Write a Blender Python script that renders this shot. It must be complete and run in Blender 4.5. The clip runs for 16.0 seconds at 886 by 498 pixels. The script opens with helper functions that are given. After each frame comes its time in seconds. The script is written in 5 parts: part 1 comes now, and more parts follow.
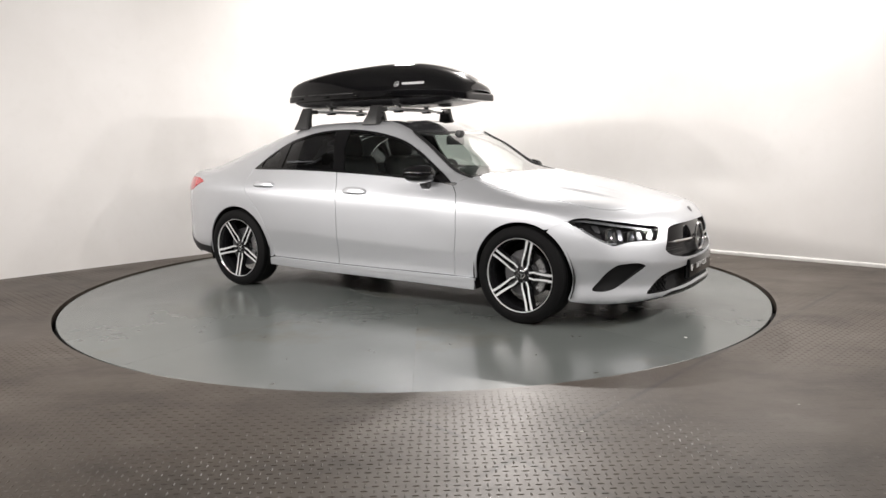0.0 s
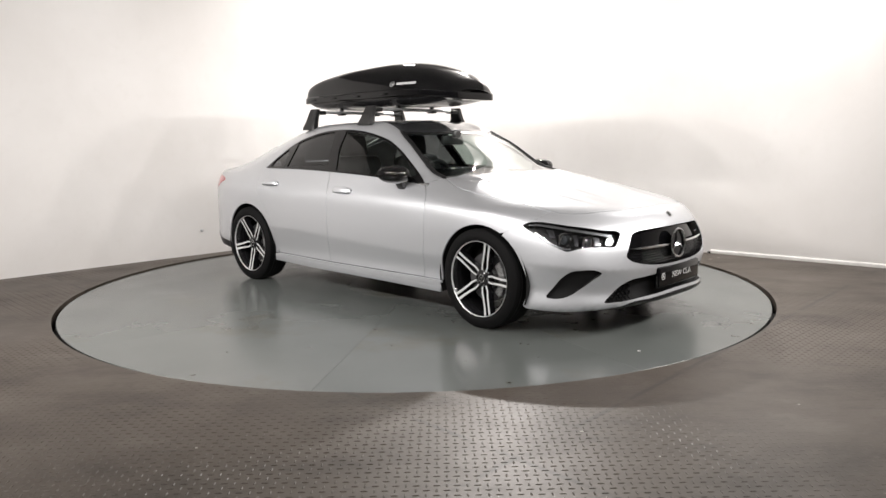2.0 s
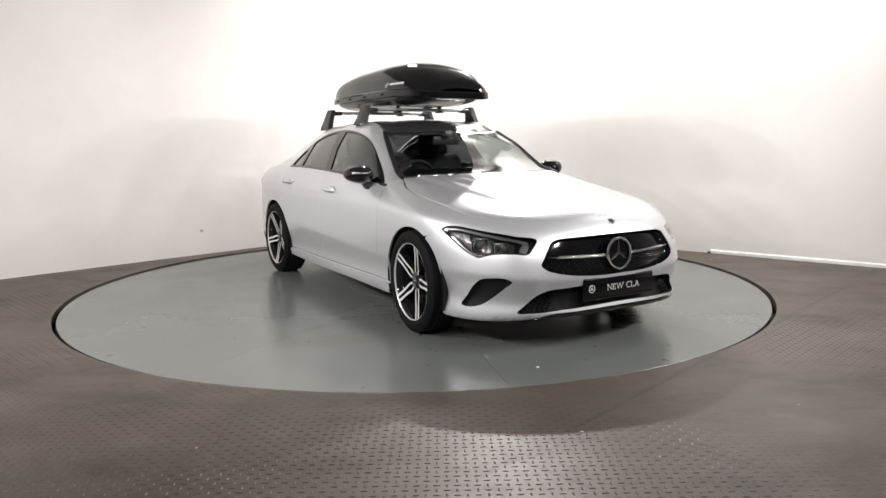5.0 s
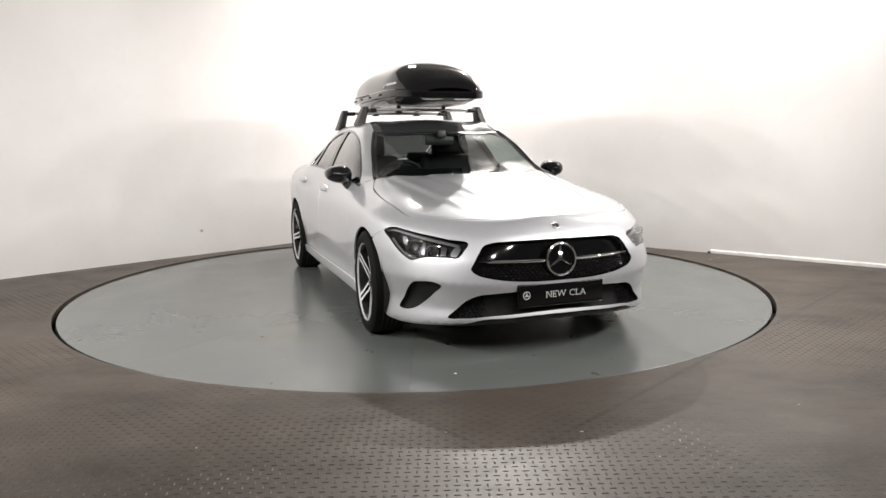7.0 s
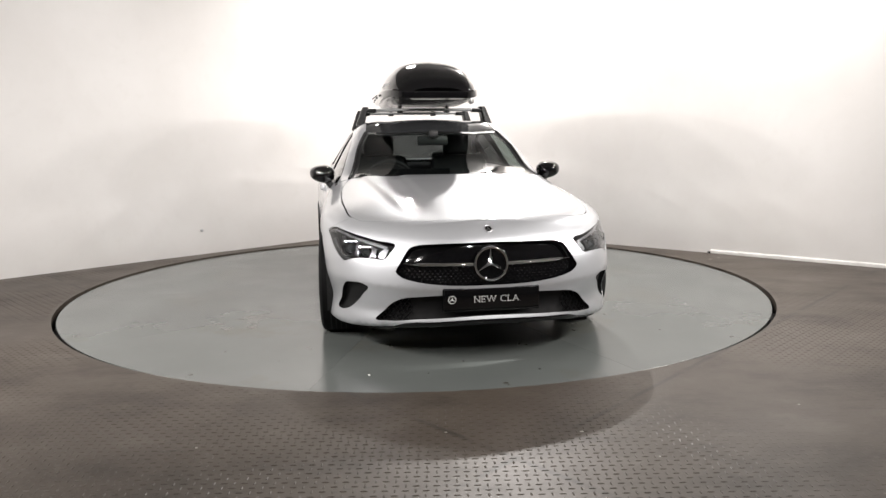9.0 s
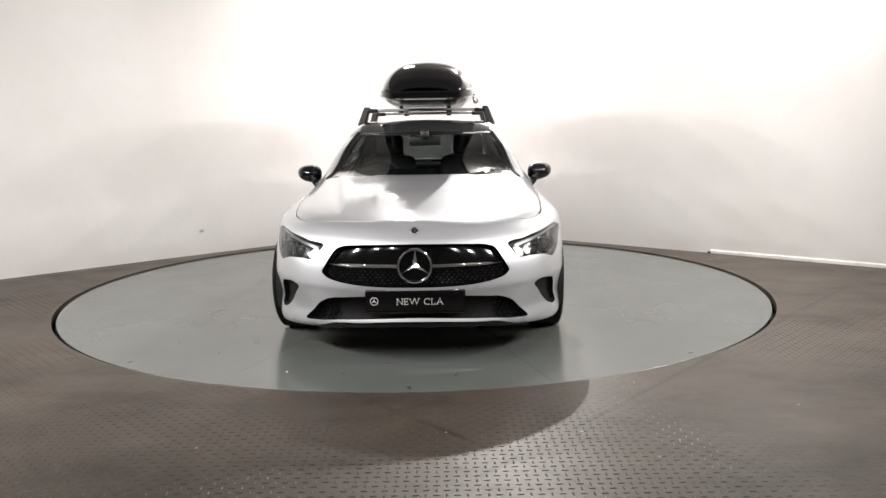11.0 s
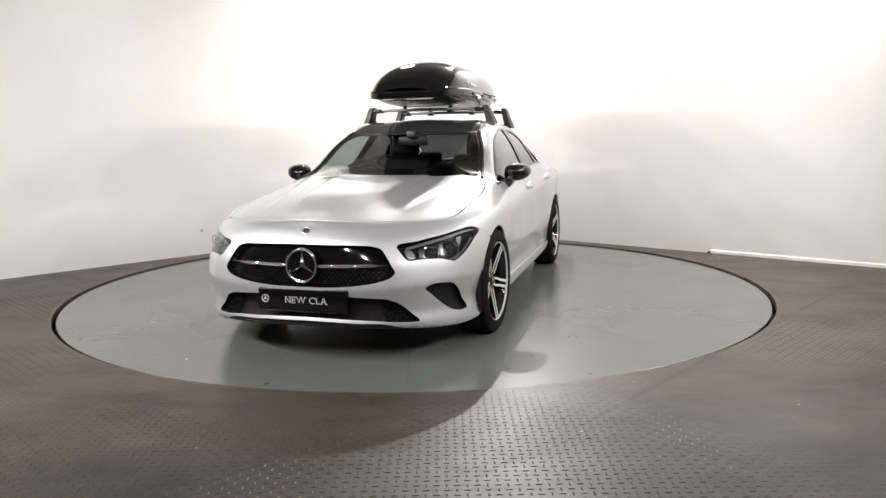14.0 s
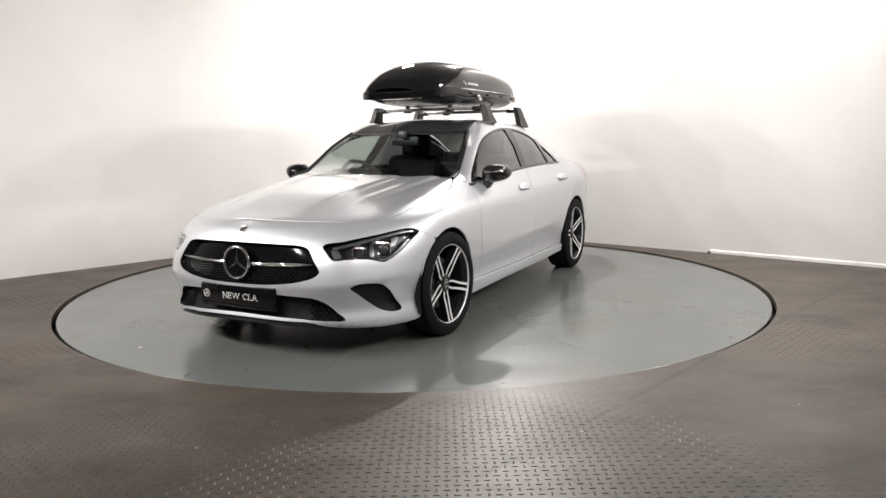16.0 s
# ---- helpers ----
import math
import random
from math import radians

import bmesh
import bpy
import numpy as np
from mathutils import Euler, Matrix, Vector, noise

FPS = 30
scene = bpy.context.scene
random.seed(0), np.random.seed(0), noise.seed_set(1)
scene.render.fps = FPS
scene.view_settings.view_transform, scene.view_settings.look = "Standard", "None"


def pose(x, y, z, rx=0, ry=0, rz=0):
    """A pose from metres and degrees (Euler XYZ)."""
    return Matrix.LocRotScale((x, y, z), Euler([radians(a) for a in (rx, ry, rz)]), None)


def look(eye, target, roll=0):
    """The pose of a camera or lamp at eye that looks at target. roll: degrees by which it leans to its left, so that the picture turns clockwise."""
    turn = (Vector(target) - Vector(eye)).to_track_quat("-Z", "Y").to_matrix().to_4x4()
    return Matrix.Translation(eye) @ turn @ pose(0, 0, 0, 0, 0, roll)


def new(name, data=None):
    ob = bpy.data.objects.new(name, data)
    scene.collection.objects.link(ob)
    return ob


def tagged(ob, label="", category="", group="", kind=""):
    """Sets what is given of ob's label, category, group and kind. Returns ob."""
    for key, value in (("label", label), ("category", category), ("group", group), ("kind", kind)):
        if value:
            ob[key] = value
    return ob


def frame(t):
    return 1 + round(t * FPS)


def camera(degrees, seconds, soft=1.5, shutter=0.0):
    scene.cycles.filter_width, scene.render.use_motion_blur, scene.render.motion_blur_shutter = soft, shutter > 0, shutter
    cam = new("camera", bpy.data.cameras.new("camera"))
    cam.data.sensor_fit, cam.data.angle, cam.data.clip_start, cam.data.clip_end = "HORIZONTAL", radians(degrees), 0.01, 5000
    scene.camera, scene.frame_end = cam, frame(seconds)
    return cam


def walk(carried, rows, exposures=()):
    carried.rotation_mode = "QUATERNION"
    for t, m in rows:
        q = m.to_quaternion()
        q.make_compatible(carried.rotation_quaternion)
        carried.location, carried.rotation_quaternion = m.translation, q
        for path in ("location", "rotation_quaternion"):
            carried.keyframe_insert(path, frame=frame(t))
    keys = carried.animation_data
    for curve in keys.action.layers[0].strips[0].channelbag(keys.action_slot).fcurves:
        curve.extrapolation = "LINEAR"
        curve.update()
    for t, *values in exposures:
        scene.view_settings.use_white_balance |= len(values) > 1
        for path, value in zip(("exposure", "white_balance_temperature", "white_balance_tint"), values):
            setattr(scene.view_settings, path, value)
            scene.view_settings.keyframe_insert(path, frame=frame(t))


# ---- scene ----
EYE = Vector((0.0, -6.2056, 1.1938))
YAW, PITCH, ROLL = radians(1.9316), radians(8.3286), -0.7903
AIM = EYE + Vector((math.sin(YAW) * math.cos(PITCH), math.cos(YAW) * math.cos(PITCH), -math.sin(PITCH)))
cam = camera(62.349, 16.0)
walk(cam, [(0.0, look(EYE, AIM, ROLL)), (16.0, look(EYE, AIM, ROLL))])

# ---- world and lamps: a closed windowless studio lit by ceiling lamps ----
world = bpy.data.worlds.new("world")
scene.world = world
world.use_nodes = True
world.node_tree.nodes["Background"].inputs[0].default_value = (0.9, 0.95, 1.0, 1)
world.node_tree.nodes["Background"].inputs[1].default_value = 0.02
scene.view_settings.exposure = -0.38


def area_lamp(name, eye, target, size, watts, colour=(1.0, 0.953, 0.915), size_y=None, spread=180):
    data = bpy.data.lights.new(name, "AREA")
    data.shape = "RECTANGLE" if size_y else "DISK"
    data.size, data.energy, data.color = size, watts, colour
    if size_y:
        data.size_y = size_y
    data.spread = radians(spread)
    ob = new(name, data)
    ob.matrix_world = look(eye, target)
    return ob


area_lamp("lamp_back", (1.15, 2.62, 3.32), (0.7, -2.4, 0), 0.07, 200)
area_lamp("lamp_corner", (-0.3, 2.5, 3.36), (-0.3, 2.6, 0), 0.3, 74)
area_lamp("lamp_east", (3.2, 0.2, 3.36), (3.2, 0.1, 0), 0.4, 64)
# a row of spots on a rail along the walls behind the camera
for x, y, watts in ((-4.6, -2.3, 56), (-3.9, -3.0, 52), (-3.2, -3.8, 36), (-2.5, -4.5, 30), (-1.8, -5.3, 16), (-1.2, -5.9, 13),
                    (1.2, -5.9, 12), (1.8, -5.3, 15), (2.5, -4.4, 22), (3.2, -3.7, 27), (3.9, -2.9, 40), (4.6, -2.2, 44)):
    area_lamp("rail_spot", (x, y, 2.6), (x * 0.1, y * 0.1, 0.8), 0.15, watts, spread=125)



# ---- materials ----
class Mat:
    """A small builder of node materials."""

    def __init__(self, name):
        self.m = bpy.data.materials.new(name)
        self.m.use_nodes = True
        self.t = self.m.node_tree
        self.b = self.t.nodes["Principled BSDF"]

    def node(self, kind, **values):
        n = self.t.nodes.new(kind)
        for k, v in values.items():
            n.inputs[k.replace("_", " ")].default_value = v
        return n

    def link(self, a, b):
        self.t.links.new(a, b)
        return self

    def coord(self, scale=(1, 1, 1)):
        tc = self.t.nodes.new("ShaderNodeTexCoord")
        mp = self.node("ShaderNodeMapping", Scale=scale)
        self.link(tc.outputs["Object"], mp.inputs[0])
        return mp.outputs[0]

    def noise(self, scale, detail=4, stretch=(1, 1, 1), rough=0.55):
        n = self.node("ShaderNodeTexNoise", Scale=scale, Detail=detail, Roughness=rough)
        self.link(self.coord(stretch), n.inputs["Vector"])
        return n.outputs["Fac"]

    def ramp(self, fac, stops):
        r = self.t.nodes.new("ShaderNodeValToRGB")
        e = r.color_ramp.elements
        while len(e) < len(stops):
            e.new(0.5)
        for el, (at, col) in zip(e, stops):
            el.position, el.color = at, (*col, 1) if len(col) == 3 else col
        self.link(fac, r.inputs[0])
        return r.outputs[0]

    def mix(self, fac, a, b, kind="MIX"):
        n = self.t.nodes.new("ShaderNodeMix")
        n.data_type, n.blend_type = "RGBA", kind
        for sock, v in ((n.inputs[0], fac), (n.inputs[6], a), (n.inputs[7], b)):
            if hasattr(v, "is_linked"):
                self.link(v, sock)
            else:
                sock.default_value = v if isinstance(v, (int, float)) else (*v, 1)
        return n.outputs[2]

    def bump(self, height, strength=0.3, distance=0.01):
        n = self.node("ShaderNodeBump", Strength=strength, Distance=distance)
        self.link(height, n.inputs["Height"])
        self.link(n.outputs[0], self.b.inputs["Normal"])
        return self

    def set(self, **values):
        for k, v in values.items():
            sock = self.b.inputs[k.replace("_", " ")]
            if hasattr(v, "is_linked"):
                self.link(v, sock)
            else:
                sock.default_value = (*v, 1) if isinstance(v, tuple) and len(v) == 3 else v
        return self


def grey(v):
    return (v, v, v)


def plain(name, colour, rough=0.5, metal=0.0, vary=0.12, scale=30, **more):
    """A material with a faint mottling of colour and gloss."""
    k = Mat(name)
    n = k.noise(scale)
    lo, hi = tuple(c * (1 - vary) for c in colour), tuple(min(1, c * (1 + vary)) for c in colour)
    k.set(Base_Color=k.ramp(n, [(0.3, lo), (0.7, hi)]), Metallic=metal, **more)
    k.set(Roughness=k.ramp(k.noise(scale * 3), [(0.3, grey(max(0.0, rough * 0.85))), (0.7, grey(min(1, rough * 1.15)))]))
    return k.m


def wall_material():
    k = Mat("white_wall_paint")
    big = k.noise(0.7, 5)
    fine = k.noise(9, 6)
    a = k.ramp(big, [(0.35, (0.68, 0.662, 0.647)), (0.65, (0.75, 0.735, 0.725))])
    k.set(Base_Color=k.mix(k.ramp(fine, [(0.55, grey(0)), (0.8, grey(0.18))]), a, (0.62, 0.60, 0.57)), Roughness=0.75)
    k.bump(k.noise(60, 3), 0.08, 0.004)
    return k.m


def floor_material():
    k = Mat("worn_checker_plate")
    big = k.noise(0.55, 6, rough=0.6)
    blot = k.noise(1.9, 7, (0.75, 1.2, 1), 0.68)
    scratch = k.noise(7, 5, (0.6, 1.6, 1), 0.7)
    fine = k.noise(34, 6, rough=0.72)
    a = k.ramp(big, [(0.30, (0.048, 0.0375, 0.0285)), (0.5, (0.063, 0.0505, 0.0395)), (0.7, (0.081, 0.067, 0.0545))])
    b = k.mix(k.ramp(blot, [(0.50, grey(0)), (0.66, grey(0.7))]), a, (0.026, 0.0205, 0.016))
    b = k.mix(k.ramp(blot, [(0.28, grey(0.6)), (0.42, grey(0))]), b, (0.096, 0.081, 0.067))
    c = k.mix(k.ramp(scratch, [(0.57, grey(0)), (0.70, grey(0.6))]), b, (0.022, 0.018, 0.014))
    d = k.mix(k.ramp(fine, [(0.56, grey(0)), (0.76, grey(0.4))]), c, (0.11, 0.096, 0.083))
    # two long scuffs that cross in front of the turntable, broken up by wear
    tc = k.t.nodes.new("ShaderNodeTexCoord")
    for nx, ny, off in ((-0.702, 0.712, 2.796), (0.745, 0.667, 2.123)):
        dot = k.t.nodes.new("ShaderNodeVectorMath")
        dot.operation = "DOT_PRODUCT"
        dot.inputs[1].default_value = (nx, ny, 0)
        k.link(tc.outputs["Object"], dot.inputs[0])
        away = k.node("ShaderNodeMath")
        away.operation = "ADD"
        away.inputs[1].default_value = off
        k.link(dot.outputs["Value"], away.inputs[0])
        size = k.node("ShaderNodeMath")
        size.operation = "ABSOLUTE"
        k.link(away.outputs[0], size.inputs[0])
        line = k.ramp(size.outputs[0], [(0.0, grey(1)), (0.009, grey(0.8)), (0.02, grey(0))])
        worn = k.mix(1.0, line, k.ramp(k.noise(3.1, 5), [(0.40, grey(0)), (0.55, grey(0.8))]), "MULTIPLY")
        d = k.mix(worn, d, (0.022, 0.018, 0.014))
    k.set(Base_Color=d, Metallic=0.0, Roughness=k.ramp(blot, [(0.3, grey(0.40)), (0.7, grey(0.52))]), Specular_IOR_Level=0.38)
    k.bump(fine, 0.12, 0.003)
    return k.m


def disc_material():
    k = Mat("grey_painted_turntable")
    big = k.noise(0.8, 5)
    stain = k.noise(1.7, 6, (1, 0.7, 1))
    fine = k.noise(45, 4)
    a = k.ramp(big, [(0.35, (0.108, 0.118, 0.114)), (0.65, (0.124, 0.134, 0.129))])
    b = k.mix(k.ramp(stain, [(0.56, grey(0)), (0.85, grey(0.35))]), a, (0.088, 0.090, 0.080))
    c = k.mix(k.ramp(fine, [(0.7, grey(0)), (0.8, grey(0.25))]), b, (0.06, 0.056, 0.05))
    rust = k.noise(0.9, 6, (1, 0.7, 1), 0.65)
    c = k.mix(k.ramp(rust, [(0.53, grey(0)), (0.70, grey(0.6))]), c, (0.098, 0.080, 0.050))
    speck = k.noise(6.5, 4, rough=0.6)
    c = k.mix(k.ramp(speck, [(0.70, grey(0)), (0.74, grey(0.7))]), c, (0.045, 0.036, 0.026))
    k.set(Base_Color=c, Roughness=k.ramp(stain, [(0.3, grey(0.19)), (0.7, grey(0.28))]))
    k.bump(k.noise(2.5, 3), 0.04, 0.01)
    return k.m


def paint_material():
    k = Mat("silver_metallic_paint")
    v = k.node("ShaderNodeTexVoronoi", Scale=1600)
    k.link(k.coord(), v.inputs["Vector"])
    base = k.ramp(v.outputs["Color"], [(0.0, (0.50, 0.515, 0.545)), (1.0, (0.62, 0.635, 0.66))])
    k.set(Base_Color=base, Metallic=0.72, Roughness=0.43, Coat_Weight=1.0, Coat_Roughness=0.08, Coat_IOR=1.5)
    return k.m


def glass_material(name, tint, rough=0.0, gloss_min=0.045):
    """Thin coated glass: a clear or tinted sheet with a mirror gloss."""
    k = Mat(name)
    n = k.t.nodes
    clear = k.node("ShaderNodeBsdfTransparent", Color=(*tint, 1))
    gloss = k.node("ShaderNodeBsdfGlossy", Color=(1, 1, 1, 1), Roughness=0.01 + rough)
    # gloss rises towards grazing view, the same from both sides of the sheet
    face = k.node("ShaderNodeLayerWeight", Blend=0.5)
    fres = k.node("ShaderNodeMath")
    fres.operation = "POWER"
    fres.inputs[1].default_value = 3.6
    k.link(face.outputs["Facing"], fres.inputs[0])
    fres2 = k.node("ShaderNodeMath")
    fres2.operation = "MULTIPLY_ADD"
    fres2.inputs[1].default_value, fres2.inputs[2].default_value = 0.9, gloss_min
    k.link(fres.outputs[0], fres2.inputs[0])
    fres = fres2
    mixer = n.new("ShaderNodeMixShader")
    k.link(fres.outputs[0], mixer.inputs[0]).link(clear.outputs[0], mixer.inputs[1]).link(gloss.outputs[0], mixer.inputs[2])
    k.link(mixer.outputs[0], n["Material Output"].inputs["Surface"])
    return k.m


WALL, FLOOR, DISC, PAINT = wall_material(), floor_material(), disc_material(), paint_material()
GLASS = glass_material("windscreen_glass", (0.70, 0.76, 0.74))
GLASS_SIDE = glass_material("side_glass", (0.50, 0.56, 0.53), gloss_min=0.03)
PRIVACY = glass_material("tinted_side_glass", (0.12, 0.123, 0.127), gloss_min=0.025)
LENS = glass_material("clear_lamp_lens", (0.95, 0.96, 0.97), gloss_min=0.02)
BLACK_GLOSS = plain("gloss_black_plastic", (0.003, 0.003, 0.0035), 0.07, scale=60)
ROOF_GLASS = plain("dark_roof_glass", (0.03, 0.031, 0.033), 0.08, scale=40, Coat_Weight=1.0)
BLACK_SATIN = plain("satin_black_plastic", (0.008, 0.008, 0.0085), 0.42, scale=80)
BLACK_MATT = plain("matt_black_plastic", (0.007, 0.007, 0.0075), 0.62, scale=90, Specular_IOR_Level=0.25)
# near-black, for real undersides and for shade put into gaps and grooves
VOID = plain("near_black_void", (0.004, 0.004, 0.004), 0.85)
CHROME = plain("bright_chrome", (0.86, 0.87, 0.88), 0.06, 1.0, 0.03)
ALLOY = plain("machined_alloy", (0.82, 0.83, 0.84), 0.34, 0.55, 0.03, 6)
RIM_BLACK = plain("gloss_black_rim_paint", (0.01, 0.01, 0.011), 0.12, 0.0)
STEEL = plain("brushed_steel", (0.5, 0.5, 0.51), 0.3, 1.0)
RUBBER = plain("tyre_rubber", (0.0045, 0.0045, 0.0048), 0.75, scale=120, Specular_IOR_Level=0.12)
WHITE_INK = plain("white_print", (0.75, 0.75, 0.75), 0.5)
RED_LENS = plain("red_tail_lens", (0.45, 0.015, 0.02), 0.1, Coat_Weight=1.0)
LEATHER = plain("black_leather", (0.008, 0.008, 0.009), 0.55, scale=120, Specular_IOR_Level=0.25)
CEILING = plain("ceiling_paint", (0.20, 0.196, 0.192), 0.8, scale=3)
DARK_WALL = plain("dark_grey_wall_paint", (0.10, 0.098, 0.095), 0.8, scale=3)
WHITE_TRIM = plain("white_skirting_paint", (0.78, 0.77, 0.75), 0.5, scale=8)
# puts the turntable gap's shade into the colour; also used for dark flecks
GROOVE = plain("near_black_steel", (0.018, 0.017, 0.016), 0.6, 0.2)


# ---- mesh helpers ----
def mesh_ob(name, verts, faces, material, parent=None, smooth=True, label=""):
    me = bpy.data.meshes.new(name)
    me.from_pydata([tuple(v) for v in verts], [], faces)
    me.materials.append(material)
    if smooth:
        me.shade_smooth()
    ob = new(name, me)
    ob.parent = parent
    if label:
        ob["label"] = label
    return ob


def part(name, bm, material, parent, label="", smooth=True):
    me = bpy.data.meshes.new(name)
    bmesh.ops.recalc_face_normals(bm, faces=bm.faces)
    bm.to_mesh(me)
    bm.free()
    me.materials.append(material)
    if smooth:
        me.shade_smooth()
        me.set_sharp_from_angle(angle=radians(38))
    ob = new(name, me)
    ob.parent = parent
    if label:
        ob["label"] = label
    return ob


def thing(name, label, category, group="", kind=""):
    return tagged(new(name), label, category, group, kind)


def box(bm, size, at, bevel=0.0, seg=2, rot=None):
    r = bmesh.ops.create_cube(bm, size=1)
    m = Matrix.Translation(at) @ (rot or Matrix()) @ Matrix.Diagonal((*size, 1))
    bmesh.ops.transform(bm, matrix=m, verts=r["verts"])
    if bevel:
        edges = list({e for v in r["verts"] for e in v.link_edges})
        bmesh.ops.bevel(bm, geom=edges, offset=bevel, segments=seg, affect="EDGES", profile=0.5)
    return bm


def lathe(bm, profile, axis="Y", seg=64, closed=False):
    """Turn a profile of (radius, along) about an axis through the origin."""
    rings = []
    for r, a in profile:
        ring = []
        for i in range(seg):
            c, s = math.cos(2 * math.pi * i / seg) * r, math.sin(2 * math.pi * i / seg) * r
            ring.append(bm.verts.new((c, a, s) if axis == "Y" else (c, s, a) if axis == "Z" else (a, c, s)))
        rings.append(ring)
    pairs = list(zip(rings, rings[1:])) + ([(rings[-1], rings[0])] if closed else [])
    for p, q in pairs:
        for i in range(seg):
            j = (i + 1) % seg
            bm.faces.new((p[i], p[j], q[j], q[i]))
    return rings


def tube(bm, pts, radius, seg=10, cap=True):
    """A round bar along points."""
    pts = [Vector(p) for p in pts]
    rings = []
    for i, p in enumerate(pts):
        d = (pts[min(i + 1, len(pts) - 1)] - pts[max(i - 1, 0)]).normalized()
        a = d.orthogonal().normalized() if i == 0 else (a - d * a.dot(d)).normalized()
        b = d.cross(a)
        r = radius[i] if isinstance(radius, (list, tuple)) else radius
        rings.append([bm.verts.new(p + (a * math.cos(2 * math.pi * k / seg) + b * math.sin(2 * math.pi * k / seg)) * r) for k in range(seg)])
    for p, q in zip(rings, rings[1:]):
        for i in range(seg):
            bm.faces.new((p[i], p[(i + 1) % seg], q[(i + 1) % seg], q[i]))
    if cap:
        bm.faces.new(rings[0][::-1])
        bm.faces.new(rings[-1])
    return bm


def prism(bm, outline, depth, m, bevel=0.0):
    """A flat outline of (x, y), raised by depth along z, at the pose m."""
    lo = [bm.verts.new(m @ Vector((x, y, 0))) for x, y in outline]
    hi = [bm.verts.new(m @ Vector((x, y, depth))) for x, y in outline]
    n = len(lo)
    faces = [bm.faces.new(hi), bm.faces.new(lo[::-1])]
    for i in range(n):
        faces.append(bm.faces.new((lo[i], lo[(i + 1) % n], hi[(i + 1) % n], hi[i])))
    if bevel:
        bmesh.ops.bevel(bm, geom=list(faces[0].edges), offset=bevel, segments=2, affect="EDGES", profile=0.5)
    return bm


def pchip(xs, ys):
    """A monotone smooth curve through knots."""
    xs, ys = np.array(xs, float), np.array(ys, float)
    h, d = np.diff(xs), np.diff(ys) / np.diff(xs)
    m = np.zeros(len(xs))
    for i in range(1, len(xs) - 1):
        if d[i - 1] * d[i] > 0:
            w1, w2 = 2 * h[i] + h[i - 1], h[i] + 2 * h[i - 1]
            m[i] = (w1 + w2) / (w1 / d[i - 1] + w2 / d[i])
    m[0], m[-1] = d[0], d[-1]

    def f(x):
        x = np.clip(np.asarray(x, float), xs[0], xs[-1])
        i = np.clip(np.searchsorted(xs, x) - 1, 0, len(h) - 1)
        t = (x - xs[i]) / h[i]
        return ((1 + 2 * t) * (1 - t) ** 2 * ys[i] + t * (1 - t) ** 2 * h[i] * m[i]
                + t * t * (3 - 2 * t) * ys[i + 1] + t * t * (t - 1) * h[i] * m[i + 1])
    return f


# ---- the room: two white walls meeting behind the turntable ----
DISC_R = 2.778
GROOVE_R = 2.808
DISC_Z = -0.012
CEIL_Z = 3.4
CORNER = Vector((-0.01, 4.10, 0))
# white walls run on out of view, to reflect in the car's sides
LEFT_END = Vector((-7.423, -2.805, 0))
RIGHT_END = Vector((7.423, -2.676, 0))
BACK_MID = Vector((0.0, -7.7, 0))


def wall(name, a, b, label, material=None):
    d = (b - a).normalized()
    n = Vector((-d.y, d.x, 0))
    if n.dot(-a) > 0:
        n = -n
    bm = bmesh.new()
    prism(bm, [(0, 0), ((b - a).length, 0), ((b - a).length, CEIL_Z), (0, CEIL_Z)], 0.2,
          Matrix(((d.x, 0, n.x, a.x), (d.y, 0, n.y, a.y), (0, 1, 0, 0), (0, 0, 0, 1))))
    return tagged(part(name, bm, material or WALL, None, smooth=False), label, "wall", kind="structure")


